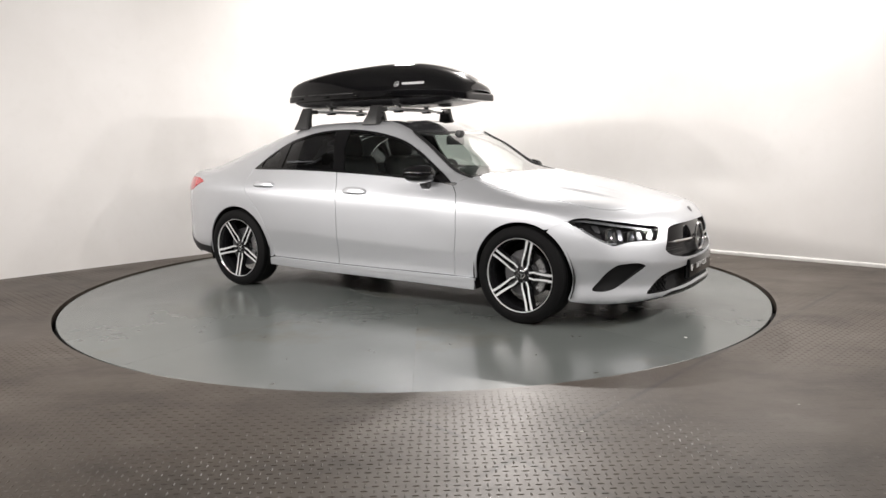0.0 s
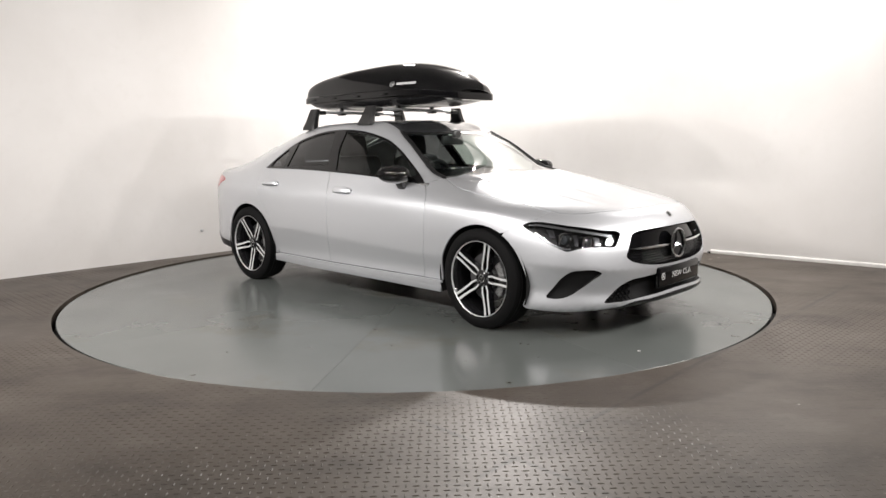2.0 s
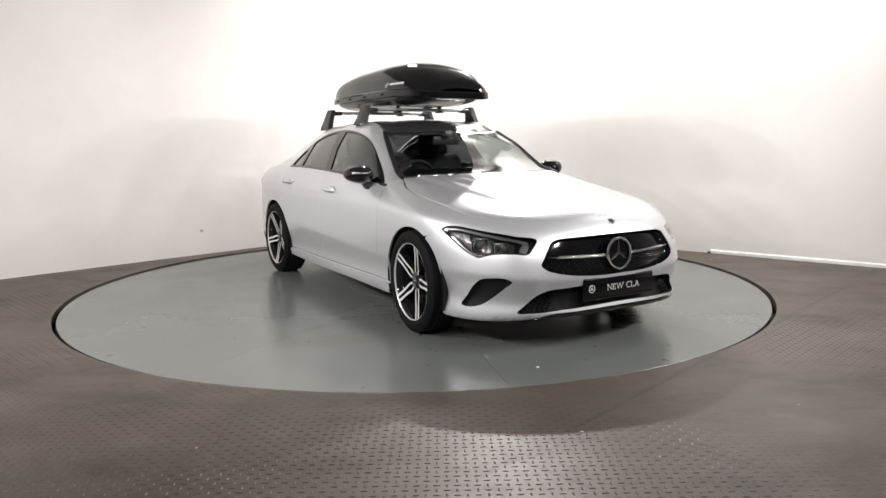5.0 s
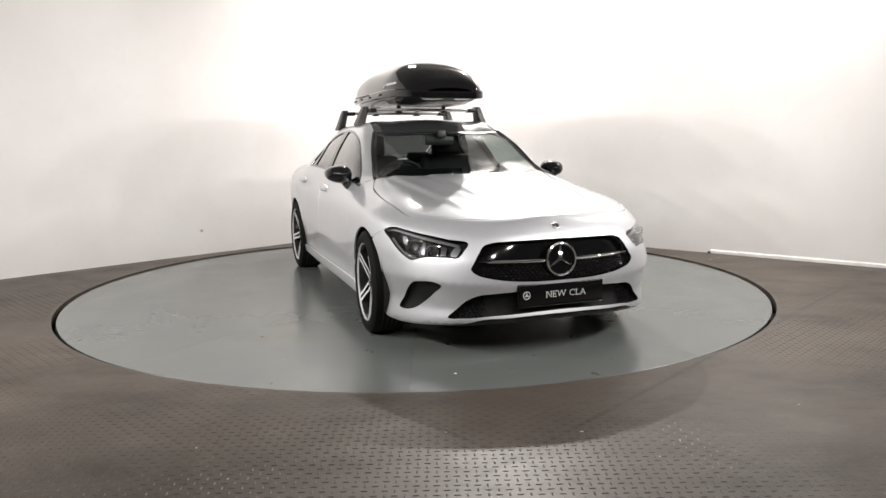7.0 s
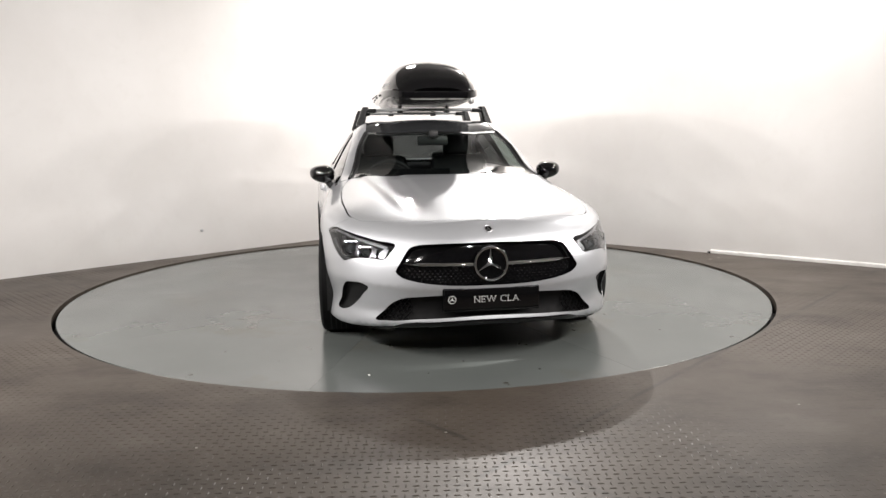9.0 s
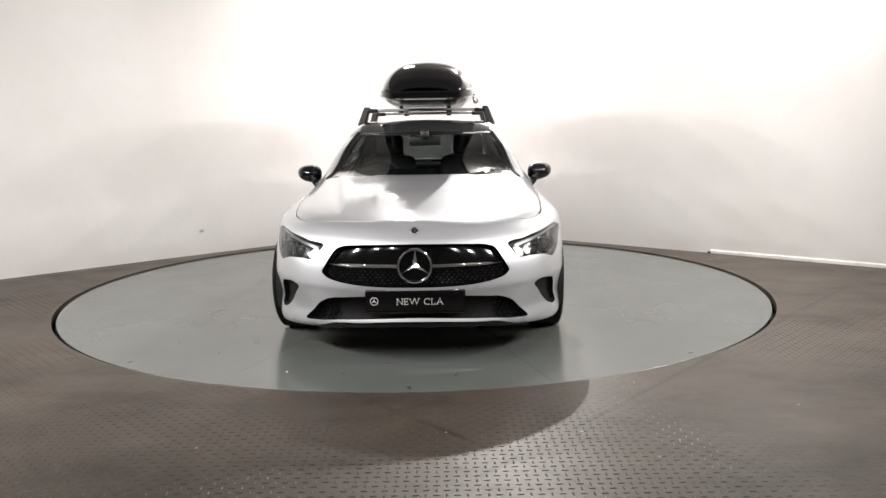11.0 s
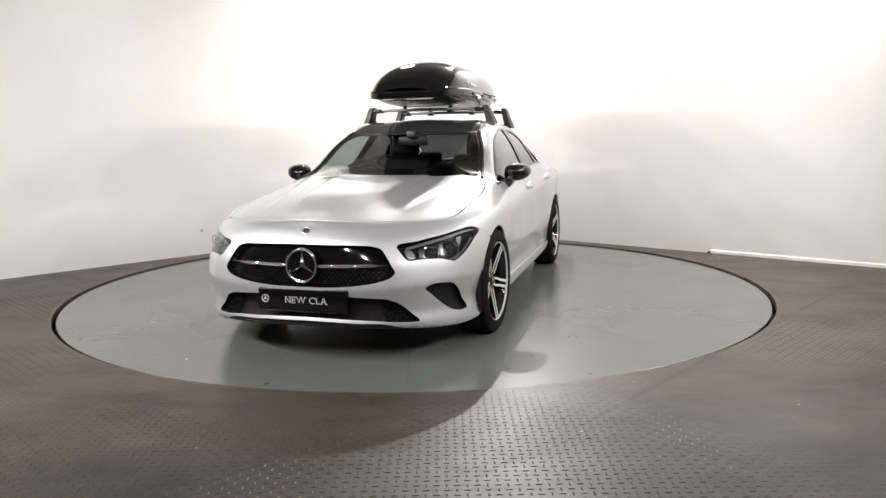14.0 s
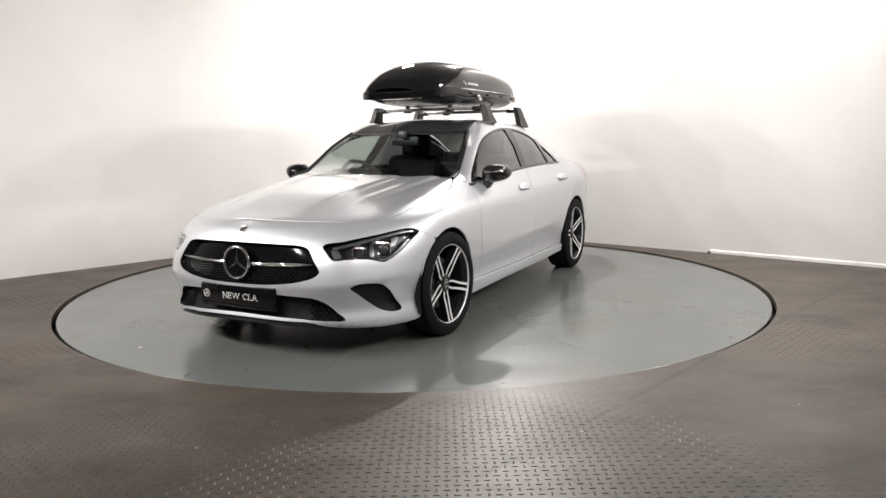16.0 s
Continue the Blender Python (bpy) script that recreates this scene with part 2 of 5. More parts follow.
def room():
    wall("wall_north_west", LEFT_END, CORNER, "white painted plaster wall with faint scuffs")
    wall("wall_north_east", CORNER, RIGHT_END, "white painted plaster wall with faint scuffs")
    # an added rounded fillet blends the shading where the two white walls meet
    d1, d2 = (LEFT_END - CORNER).normalized(), (RIGHT_END - CORNER).normalized()
    a, b = CORNER + d1 * 1.1, CORNER + d2 * 1.1
    sweep = [a * (1 - t) ** 2 + CORNER * 2 * t * (1 - t) + b * t * t for t in (i / 40 for i in range(41))]
    sweep.append(CORNER - (d1 + d2) * 0.03)
    bm = bmesh.new()
    low, high = ([bm.verts.new((p.x, p.y, z)) for p in sweep] for z in (0.0, CEIL_Z))
    for i in range(40):
        bm.faces.new((low[i], low[i + 1], high[i + 1], high[i]))
    for i in (40, 41):
        j = (i + 1) % 42
        bm.faces.new((low[i], low[j], high[j], high[i]))
    bmesh.ops.recalc_face_normals(bm, faces=bm.faces)
    tagged(part("corner_fillet", bm, WALL, None), "added rounded white plaster fillet between two walls", "wall", kind="structure")
    # unseen walls, kept dark for what the gloss parts mirror
    wall("wall_south_west", BACK_MID, LEFT_END, "plain dark grey painted wall, out of view", DARK_WALL)
    wall("wall_south_east", RIGHT_END, BACK_MID, "plain dark grey painted wall, out of view", DARK_WALL)
    bm = bmesh.new()
    box(bm, (18, 16, 0.1), (0, -3, CEIL_Z + 0.05))
    tagged(part("ceiling", bm, CEILING, None, smooth=False), "pale plain painted ceiling", "ceiling", kind="structure")
    # floor plate with a round opening for the turntable
    bm = bmesh.new()
    seg = 128
    inner = [bm.verts.new((GROOVE_R * math.cos(2 * math.pi * i / seg), GROOVE_R * math.sin(2 * math.pi * i / seg), 0)) for i in range(seg)]
    low = [bm.verts.new((v.co.x, v.co.y, -0.12)) for v in inner]
    outer = [bm.verts.new((12 * math.cos(2 * math.pi * i / seg), -3 + 12 * math.sin(2 * math.pi * i / seg), 0)) for i in range(seg)]
    for i in range(seg):
        j = (i + 1) % seg
        bm.faces.new((inner[i], inner[j], outer[j], outer[i]))
        bm.faces.new((low[i], low[j], inner[j], inner[i]))
    tagged(part("floor", bm, FLOOR, None), "worn brown-grey steel checker plate floor", "floor", kind="structure")
    bm = bmesh.new()
    bmesh.ops.create_circle(bm, cap_ends=True, radius=GROOVE_R + 0.05, segments=96)
    bmesh.ops.translate(bm, vec=(0, 0, -0.115), verts=bm.verts)
    tagged(part("pit_base", bm, GROOVE, None), "near-black steel base of the turntable pit", "pit base", kind="structure")


room()


def turntable():
    ob = thing("turntable", "round grey painted steel turntable set in the floor", "turntable")
    # drum is near-black so the gap round the plates reads as shaded
    bm = bmesh.new()
    lathe(bm, [(0.001, -0.004), (DISC_R - .004, -0.004), (DISC_R - .02, -0.1), (0.001, -0.1)], "Z", 120)
    part("drum", bm, GROOVE, ob)
    # ten wedge plates round a middle plate
    bm = bmesh.new()
    lathe(bm, [(0.001, 0.0), (0.598, 0.0), (0.6, -0.003), (0.6, -0.02)], "Z", 80)
    part("middle_plate", bm, DISC, ob)
    me = bpy.data.meshes.new("wedge_plate")
    verts, faces = [], []
    n = 20
    for r, z, g in ((.602, -.004, .0007), (.602, 0, .0007), (DISC_R - .0015, 0, .0007), (DISC_R, -.0015, .0007), (DISC_R, -.004, .0007)):
        for i in range(n + 1):
            a = radians(36) * i / n
            a = min(max(a, g / r), radians(36) - g / r)
            verts.append((r * math.cos(a), r * math.sin(a), z))
    for k in range(4):
        for i in range(n):
            b = k * (n + 1) + i
            faces.append((b, b + n + 1, b + n + 2, b + 1))
    for e in (0, n):
        q = tuple(k * (n + 1) + e for k in range(5))
        faces.append(q if e == 0 else q[::-1])
    me.from_pydata(verts, [], faces)
    me.materials.append(DISC)
    for k in range(10):
        p = new("wedge_plate", me)
        p.parent = ob
        p.matrix_local = Euler((0, 0, radians(-55.4 + 36 * k))).to_matrix().to_4x4()
    return ob


table = turntable()
# ---- the car, in its own space: x forward, y to its left, origin on the ground between the axles ----
X0F, X0R, NR = 1.3, -1.45, 3.0
# squareness of the nose in plan, ring by ring
NOSE_N = (2.55, 2.65, 2.75, 2.95, 2.75, 2.35, 2.35, 2.4, 2.4, 2.4)
XK = (-2.4, -2.0, -1.36, -0.7, 0.0, 0.4, 0.77, 1.0, 1.36, 1.9, 2.29)
# rings from the sill to the centre line: front end, rear end, half widths and heights at XK
RINGS = [
    (2.20, -2.28, (.70, .72, .72, .74, .74, .74, .74, .74, .76, .78, .78), (.20, .18, .16, .15, .15, .15, .15, .15, .14, .145, .18)),
    (2.288, -2.36, (.84, .85, .85, .86, .86, .86, .86, .86, .87, .90, .902), (.27, .22, .19, .18, .18, .18, .18, .17, .16, .165, .205)),
    (2.270, -2.40, (.88, .89, .885, .868, .866, .866, .868, .872, .885, .882, .88), (.36, .33, .32, .32, .32, .32, .32, .32, .31, .30, .28)),
    (2.285, -2.42, (.865, .888, .905, .895, .892, .892, .893, .897, .905, .905, .905), (.52, .50, .50, .485, .455, .44, .428, .435, .45, .435, .40)),
    (2.275, -2.42, (.865, .888, .91, .895, .89, .89, .895, .90, .91, .90, .90), (.68, .68, .68, .64, .63, .63, .63, .63, .62, .58, .53)),
    (2.25, -2.41, (.855, .878, .90, .885, .88, .88, .88, .885, .89, .88, .88), (.83, .83, .82, .78, .77, .77, .77, .765, .755, .70, .645)),
    (2.205, -2.38, (.78, .80, .82, .83, .83, .82, .81, .80, .78, .77, .77), (.93, .95, .935, .90, .885, .88, .87, .86, .83, .765, .70)),
    (2.17, -2.35, (.58, .60, .565, .565, .565, .63, .69, .66, .62, .60, .60), (.965, .985, 1.175, 1.315, 1.325, 1.175, .962, .93, .875, .79, .725)),
    (2.16, -2.34, (.30, .31, .30, .30, .30, .33, .36, .36, .34, .33, .33), (.975, .995, 1.205, 1.36, 1.365, 1.215, 1.02, .95, .895, .805, .735)),
    (2.155, -2.34, (0, 0, 0, 0, 0, 0, 0, 0, 0, 0, 0), (.98, 1.0, 1.215, 1.37, 1.378, 1.23, 1.045, .955, .90, .81, .74)),
]


def body_grid(ns_end=40, ns_mid=110, nv=7):
    rows = []
    for (xf, xr, ws, zs), nf in zip(RINGS, NOSE_N):
        fw, fz = pchip(XK, ws), pchip(XK, zs)
        pts = []
        for i in range(ns_end):
            a = math.pi / 2 * (1 - i / ns_end)
            pts.append((X0R + (xr - X0R) * math.sin(a) ** (2 / NR), math.cos(a) ** (2 / NR)))
        for i in range(ns_mid):
            pts.append((X0R + (X0F - X0R) * i / ns_mid, 1.0))
        for i in range(ns_end + 1):
            a = math.pi / 2 * i / ns_end
            pts.append((X0F + (xf - X0F) * math.sin(a) ** (2 / nf), max(0.0, math.cos(a)) ** (2 / nf)))
        rows.append([Vector((x, float(fw(x)) * k, float(fz(x)))) for x, k in pts])
    n = len(rows[0])
    grid = []
    for k in range(len(rows) - 1):
        for j in range(nv if k < len(rows) - 2 else nv + 1):
            t = j / nv
            line = []
            for i in range(n):
                p1, p2 = rows[k][i], rows[k + 1][i]
                p0 = rows[k - 1][i] if k else p1 * 2 - p2
                p3 = rows[k + 2][i] if k + 2 < len(rows) else Vector((p1.x, -p1.y, p1.z))
                m1, m2 = (p2 - p0) * (0.12 if k == 3 else 0.4), (p3 - p1) * (0.12 if k == 2 else 0.4)
                line.append(p1 * (2 * t ** 3 - 3 * t * t + 1) + m1 * (t ** 3 - 2 * t * t + t) + p2 * (3 * t * t - 2 * t ** 3) + m2 * (t ** 3 - t * t))
            grid.append(line)
    return grid



def smooth01(t):
    t = min(1.0, max(0.0, t))
    return t * t * (3 - 2 * t)


GRID = body_grid()
for line in GRID:
    for p in line:
        # raised dome in the middle of the bonnet
        if p.x > 0.95 and p.z > 0.72 and p.y < 0.6:
            edge = 0.30 + 0.13 * (2.1 - p.x)
            p.z += 0.014 * smooth01((edge + 0.035 - p.y) / 0.07) * smooth01((p.x - 0.95) / 0.2) * smooth01((2.1 - p.x) / 0.5)

from mathutils.bvhtree import BVHTree
from mathutils.geometry import delaunay_2d_cdt

NV, NS = len(GRID), len(GRID[0])


def shell_tables():
    g = np.array([[tuple(p) for p in line] for line in GRID])
    du, dv = np.gradient(g, axis=1), np.gradient(g, axis=0)
    n = np.cross(du, dv)
    n /= np.maximum(np.linalg.norm(n, axis=2, keepdims=True), 1e-9)
    if n[NV // 2, NS // 2, 1] < 0:
        n = -n
    n[:, 0], n[:, -1] = n[:, 1], n[:, -2]
    n[:, 0, 1] = n[:, -1, 1] = 0
    n[-1, :, 1] = 0
    n /= np.maximum(np.linalg.norm(n, axis=2, keepdims=True), 1e-9)
    flip = np.array([1, -1, 1])
    verts = np.concatenate([g.reshape(-1, 3), (g * flip).reshape(-1, 3)])
    norms = np.concatenate([n.reshape(-1, 3), (n * flip).reshape(-1, 3)])
    tris = []
    for a in range(NV - 1):
        for i in range(NS - 1):
            q = (a * NS + i, a * NS + i + 1, (a + 1) * NS + i + 1, (a + 1) * NS + i)
            for t in ((q[0], q[1], q[2]), (q[0], q[2], q[3])):
                tris.append(t)
                tris.append(tuple(k + NV * NS for k in t))
    return verts, norms, tris


SV, SN, STRI = shell_tables()
SHELL = BVHTree.FromPolygons([tuple(v) for v in SV], STRI)
NOSE, TAIL = Vector((1.35, 0, 0.45)), Vector((-1.45, 0, 0.55))


def surface(p, i):
    """The smooth normal of the shell at a point of its triangle i."""
    a, b, c = (Vector(SV[k]) for k in STRI[i])
    na, nb, nc = (Vector(SN[k]) for k in STRI[i])
    v0, v1, v2 = b - a, c - a, p - a
    d00, d01, d11, d20, d21 = v0.dot(v0), v0.dot(v1), v1.dot(v1), v2.dot(v0), v2.dot(v1)
    den = d00 * d11 - d01 * d01
    if abs(den) < 1e-14:
        return na
    v, w = (d11 * d20 - d01 * d21) / den, (d00 * d21 - d01 * d20) / den
    return (na * (1 - v - w) + nb * v + nc * w).normalized()


def cast(dom, u, v):
    """The point and normal of the shell: 'side' by (x, z), 'top' by (x, y), 'nose' and 'tail' by (azimuth, elevation)."""
    if dom != "side":
        # stay off the seam in the middle
        u, v = (u, v + 2e-5) if dom == "top" else (u + 2e-5, v)
    if dom == "side":
        o, d = Vector((u, 3, v)), Vector((0, -1, 0))
    elif dom == "top":
        o, d = Vector((u, v, 3)), Vector((0, 0, -1))
    else:
        s = 1 if dom == "nose" else -1
        o = NOSE if s > 0 else TAIL
        d = Vector((s * math.cos(u) * math.cos(v), math.sin(u) * math.cos(v), math.sin(v)))
    hit, _, i, _ = SHELL.ray_cast(o, d)
    if hit is None:
        near, _, i, _ = SHELL.find_nearest(o + d * (d.dot(Vector((u, 0.8, v)) - o) if dom == "side" else 1.0))
        hit = near
    return hit, surface(hit, i)


def flat(dom, p):
    """The place of a point of the shell in a domain."""
    if dom == "side":
        return (p.x, p.z)
    if dom == "top":
        return (p.x, p.y)
    o, s = (NOSE, 1) if dom == "nose" else (TAIL, -1)
    r = math.hypot(p.x - o.x, p.y)
    return (math.atan2(p.y, s * (p.x - o.x)), math.atan2(p.z - o.z, r))


def curve(pts, step, closed=False):
    """A smooth line through points, cut into steps."""
    pts = [Vector((*p, 0)) if len(p) == 2 else Vector(p) for p in pts]
    out = []
    n = len(pts)
    for i in range(n if closed else n - 1):
        p1, p2 = pts[i], pts[(i + 1) % n]
        p0 = pts[i - 1] if (i or closed) else p1 * 2 - p2
        p3 = pts[(i + 2) % n] if (closed or i + 2 < n) else p2 * 2 - p1
        k = max(1, int((p2 - p1).length / step))
        l0, l1, l2 = max((p1 - p0).length, 1e-6), max((p2 - p1).length, 1e-6), max((p3 - p2).length, 1e-6)
        m1 = ((p1 - p0) / l0 * l1 + (p2 - p1) / l1 * l0) / (l0 + l1) * l1
        m2 = ((p2 - p1) / l1 * l2 + (p3 - p2) / l2 * l1) / (l1 + l2) * l1
        for j in range(k):
            t = j / k
            out.append(p1 * (2 * t ** 3 - 3 * t * t + 1) + m1 * (t ** 3 - 2 * t * t + t) + p2 * (3 * t * t - 2 * t ** 3) + m2 * (t ** 3 - t * t))
    if not closed:
        out.append(pts[-1])
    return [(p.x, p.y) for p in out]


def moved(dom_from, dom_to, pts):
    return [flat(dom_to, cast(dom_from, *p)[0]) for p in pts]


def tidy(loop, least):
    out = []
    for p in loop:
        if not out or math.dist(p, out[-1]) > least:
            out.append(tuple(p))
    while len(out) > 3 and math.dist(out[0], out[-1]) <= least:
        out.pop()
    return out


def shrink(loop, g):
    """Move a closed loop inwards by g."""
    area = sum(a[0] * b[1] - b[0] * a[1] for a, b in zip(loop, loop[1:] + loop[:1]))
    s = 1 if area > 0 else -1
    out = []
    for i, p in enumerate(loop):
        a, b = loop[i - 1], loop[(i + 1) % len(loop)]
        t1, t2 = (Vector((p[0] - a[0], p[1] - a[1])).normalized(), Vector((b[0] - p[0], b[1] - p[1])).normalized())
        n = Vector((-t1.y - t2.y, t1.x + t2.x))
        if n.length < 1e-6:
            out.append(p)
            continue
        n = n.normalized()
        k = max(0.5, n.dot(Vector((-t1.y, t1.x))))
        out.append((p[0] + s * n.x * g / k, p[1] + s * n.y * g / k))
    return out


def inside(p, loop):
    x, y = p
    r = False
    for (x1, y1), (x2, y2) in zip(loop, loop[1:] + loop[:1]):
        if (y1 > y) != (y2 > y) and x < (x2 - x1) * (y - y1) / (y2 - y1) + x1:
            r = not r
    return r


def panel(name, dom, loop, material, parent, holes=(), step=0.03, gap=0.0, sunk=0.0, lip=0.012, sides=(1,), label=""):
    """A panel of the shell within a loop, less its holes, with its edges turned in by lip and set back by sunk. One object for each side."""
    loops = [tidy(shrink(tidy(loop, step * 0.2), gap) if gap else loop, step * 0.15)] + [tidy(h, step * 0.15) for h in holes]
    pts, edges = [], []
    for lp in loops:
        k = len(pts)
        pts += lp
        edges += [(k + i, k + (i + 1) % len(lp)) for i in range(len(lp))]
    arr = np.array(pts)
    xs = np.arange(arr[:, 0].min() + step * 0.5, arr[:, 0].max(), step)
    ys = np.arange(arr[:, 1].min() + step * 0.5, arr[:, 1].max(), step)
    for ix, x in enumerate(xs):
        for y in ys:
            q = (x, y + (step * 0.5 if ix % 2 else 0))
            if np.min((arr[:, 0] - q[0]) ** 2 + (arr[:, 1] - q[1]) ** 2) > (step * 0.45) ** 2 and inside(q, loops[0]) and not any(inside(q, h) for h in loops[1:]):
                pts.append(q)
    v2, _, f2, _, _, _ = delaunay_2d_cdt([Vector(p) for p in pts], edges, [], 0, 1e-6)
    tris = []
    for f in f2:
        c = sum((v2[i] for i in f), Vector((0, 0))) / 3
        if inside(c, loops[0]) and not any(inside(c, h) for h in loops[1:]):
            tris.append(tuple(f))
    hit = [cast(dom, *v) for v in v2]
    verts = [h[0] - h[1] * sunk for h in hit]
    norms = [h[1] for h in hit]
    count = {}
    for f in tris:
        for a, b in ((f[0], f[1]), (f[1], f[2]), (f[2], f[0])):
            count.setdefault((min(a, b), max(a, b)), []).append((a, b))
    # orient outwards
    faces = []
    for f in tris:
        a, b, c = (verts[i] for i in f)
        faces.append(f if (b - a).cross(c - a).dot(norms[f[0]]) > 0 else f[::-1])
    if lip:
        edge = [tuple(e[0]) for e in count.values() if len(e) == 1]
        top, low = {}, {}
        mid = {}
        for a, b in edge:
            for i in (a, b):
                if i not in top:
                    top[i] = len(verts)
                    verts.append(verts[i].copy())
                    norms.append(norms[i])
                    low[i] = len(verts)
                    verts.append(verts[i] - norms[i] * lip)
                    norms.append(norms[i])
                    mid[i] = Vector()
            t = verts[b] - verts[a]
            out = t.cross(norms[a])
            mid[a] += out
            mid[b] += out
        centre = {}
        for f in tris:
            for a, b in ((f[0], f[1]), (f[1], f[2]), (f[2], f[0])):
                if len(count[(min(a, b), max(a, b))]) == 1:
                    centre[(min(a, b), max(a, b))] = (verts[f[0]] + verts[f[1]] + verts[f[2]]) / 3
        for i in mid:
            mid[i] = Vector()
        for a, b in edge:
            t = verts[b] - verts[a]
            out = t.cross(norms[a])
            if out.dot((verts[a] + verts[b]) / 2 - centre[(min(a, b), max(a, b))]) < 0:
                out = -out
            for i in (a, b):
                mid[i] += out
            q = (top[a], top[b], low[b], low[a])
            n = (verts[q[1]] - verts[q[0]]).cross(verts[q[2]] - verts[q[1]])
            faces.append(q if n.dot(out) * lip > 0 else q[::-1])
        for i, m in mid.items():
            if lip < 0:
                m = -m
            m = m.normalized() if m.length > 1e-9 else norms[i]
            norms[top[i]] = (m + norms[i] * 0.6).normalized()
            norms[low[i]] = m
    made = []
    for s in sides:
        vs = [(v.x, v.y * s, v.z) for v in verts]
        ns = [(n.x, n.y * s, n.z) for n in norms]
        fs = faces if s > 0 else [f[::-1] for f in faces]
        me = bpy.data.meshes.new(name)
        me.from_pydata(vs, [], fs)
        me.materials.append(material)
        me.shade_smooth()
        me.normals_split_custom_set_from_vertices(ns)
        ob = new(name, me)
        ob.parent = parent
        if label:
            ob["label"] = label
        made.append(ob)
    return made


def both(half):
    """A loop across the middle from its left half, which runs from the middle to the middle."""
    return list(half) + [(-p[0], p[1]) for p in reversed(half) if abs(p[0]) > 1e-4]


def both_y(half):
    return list(half) + [(p[0], -p[1]) for p in reversed(half) if abs(p[1]) > 1e-4]


# ---- lines of the car ----
ST = 0.02
HOOD_LINE = curve([(.87, .69), (1.04, .748), (1.175, .760), (1.39, .766), (1.588, .757), (1.776, .732), (1.88, .683), (1.975, .585), (2.04, .45), (2.088, .315), (2.122, .15), (2.135, 0)], ST)
COWL = curve([(1.035, 0), (1.02, .2), (.985, .4), (.93, .57), (.87, .69)], ST)
PILLAR = curve([(.87, .69), (.76, .668), (.635, .637), (.468, .596), (.36, .562), (.262, .526)], ST)
HEADER = curve([(.262, .526), (.285, .35), (.296, .15), (.298, 0)], ST)
RAIL_IN = curve([(.262, .526), (.1, .51), (-.3, .505), (-.8, .505), (-1.05, .51)], ST)
DLO_TOP = curve([(-1.25, .988), (-1.185, 1.056), (-1.051, 1.157), (-.944, 1.211), (-.769, 1.263), (-.598, 1.294), (-.42, 1.304), (-.177, 1.294), (.066, 1.258), (.237, 1.213), (.411, 1.132), (.584, 1.022), (.762, .903)], ST)
DLO_LOW = curve([(.762, .903), (.69, .909), (.245, .945), (-.311, .973), (-.803, .987), (-1.25, .988)], ST)
SHUT_FRONT = curve([(.762, .903), (.832, .83), (.86, .62), (.846, .42), (.83, .262)], ST)
SHUT_MID = curve([(-.305, .973), (-.262, .84), (-.238, .56), (-.241, .258)], ST)
SHUT_REAR = curve([(-1.25, .988), (-1.262, .90), (-1.255, .845), (-1.216, .776), (-1.09, .638), (-.985, .43), (-.946, .268)], ST)


def arc(cx, cz, r, a0, a1, n=40):
    return [(cx + r * math.cos(radians(a0 + (a1 - a0) * i / n)), cz + r * math.sin(radians(a0 + (a1 - a0) * i / n))) for i in range(n + 1)]


AXLE = 1.3645
HUB_Z = 0.315
ARCH_F = [(1.006, .19)] + arc(AXLE, HUB_Z, .352, 184, 58)
ARCH_F2 = arc(AXLE, HUB_Z, .352, 58, -22, 30) + [(1.712, .168)]
ARCH_R = arc(-AXLE, HUB_Z, .358, 190, -8, 60)
HEADLIGHT = [(1.20, .249), (1.166, .264), (1.10, .272), (1.02, .264), (.905, .247), (.70, .216), (.567, .185), (.59, .145), (.612, .114), (.70, .110), (.83, .103), (.875, .092), (.908, .085), (.955, .100), (1.04, .143), (1.13, .20)]
GRILLE = curve([(0, .218), (.18, .214), (.339, .207), (.437, .197), (.477, .182), (.503, .140), (.530, .082), (.546, .048), (.522, .024), (.452, -.001), (.387, -.014), (.261, -.029), (.12, -.036), (0, -.037)], ST * .8)
INTAKE = curve([(0, -.082), (.15, -.083), (.28, -.086), (.42, -.092), (.49, -.097), (.56, -.122), (.635, -.182), (.682, -.222), (.59, -.226), (.43, -.218), (.30, -.217), (0, -.216)], ST * .8)
DUCT = curve([(.708, -.040), (.735, -.028), (.83, -.025), (.885, -.034), (.937, -.073), (.992, -.145), (1.036, -.210), (1.0, -.214), (.90, -.194), (.82, -.143), (.757, -.090)], ST * .8, True)


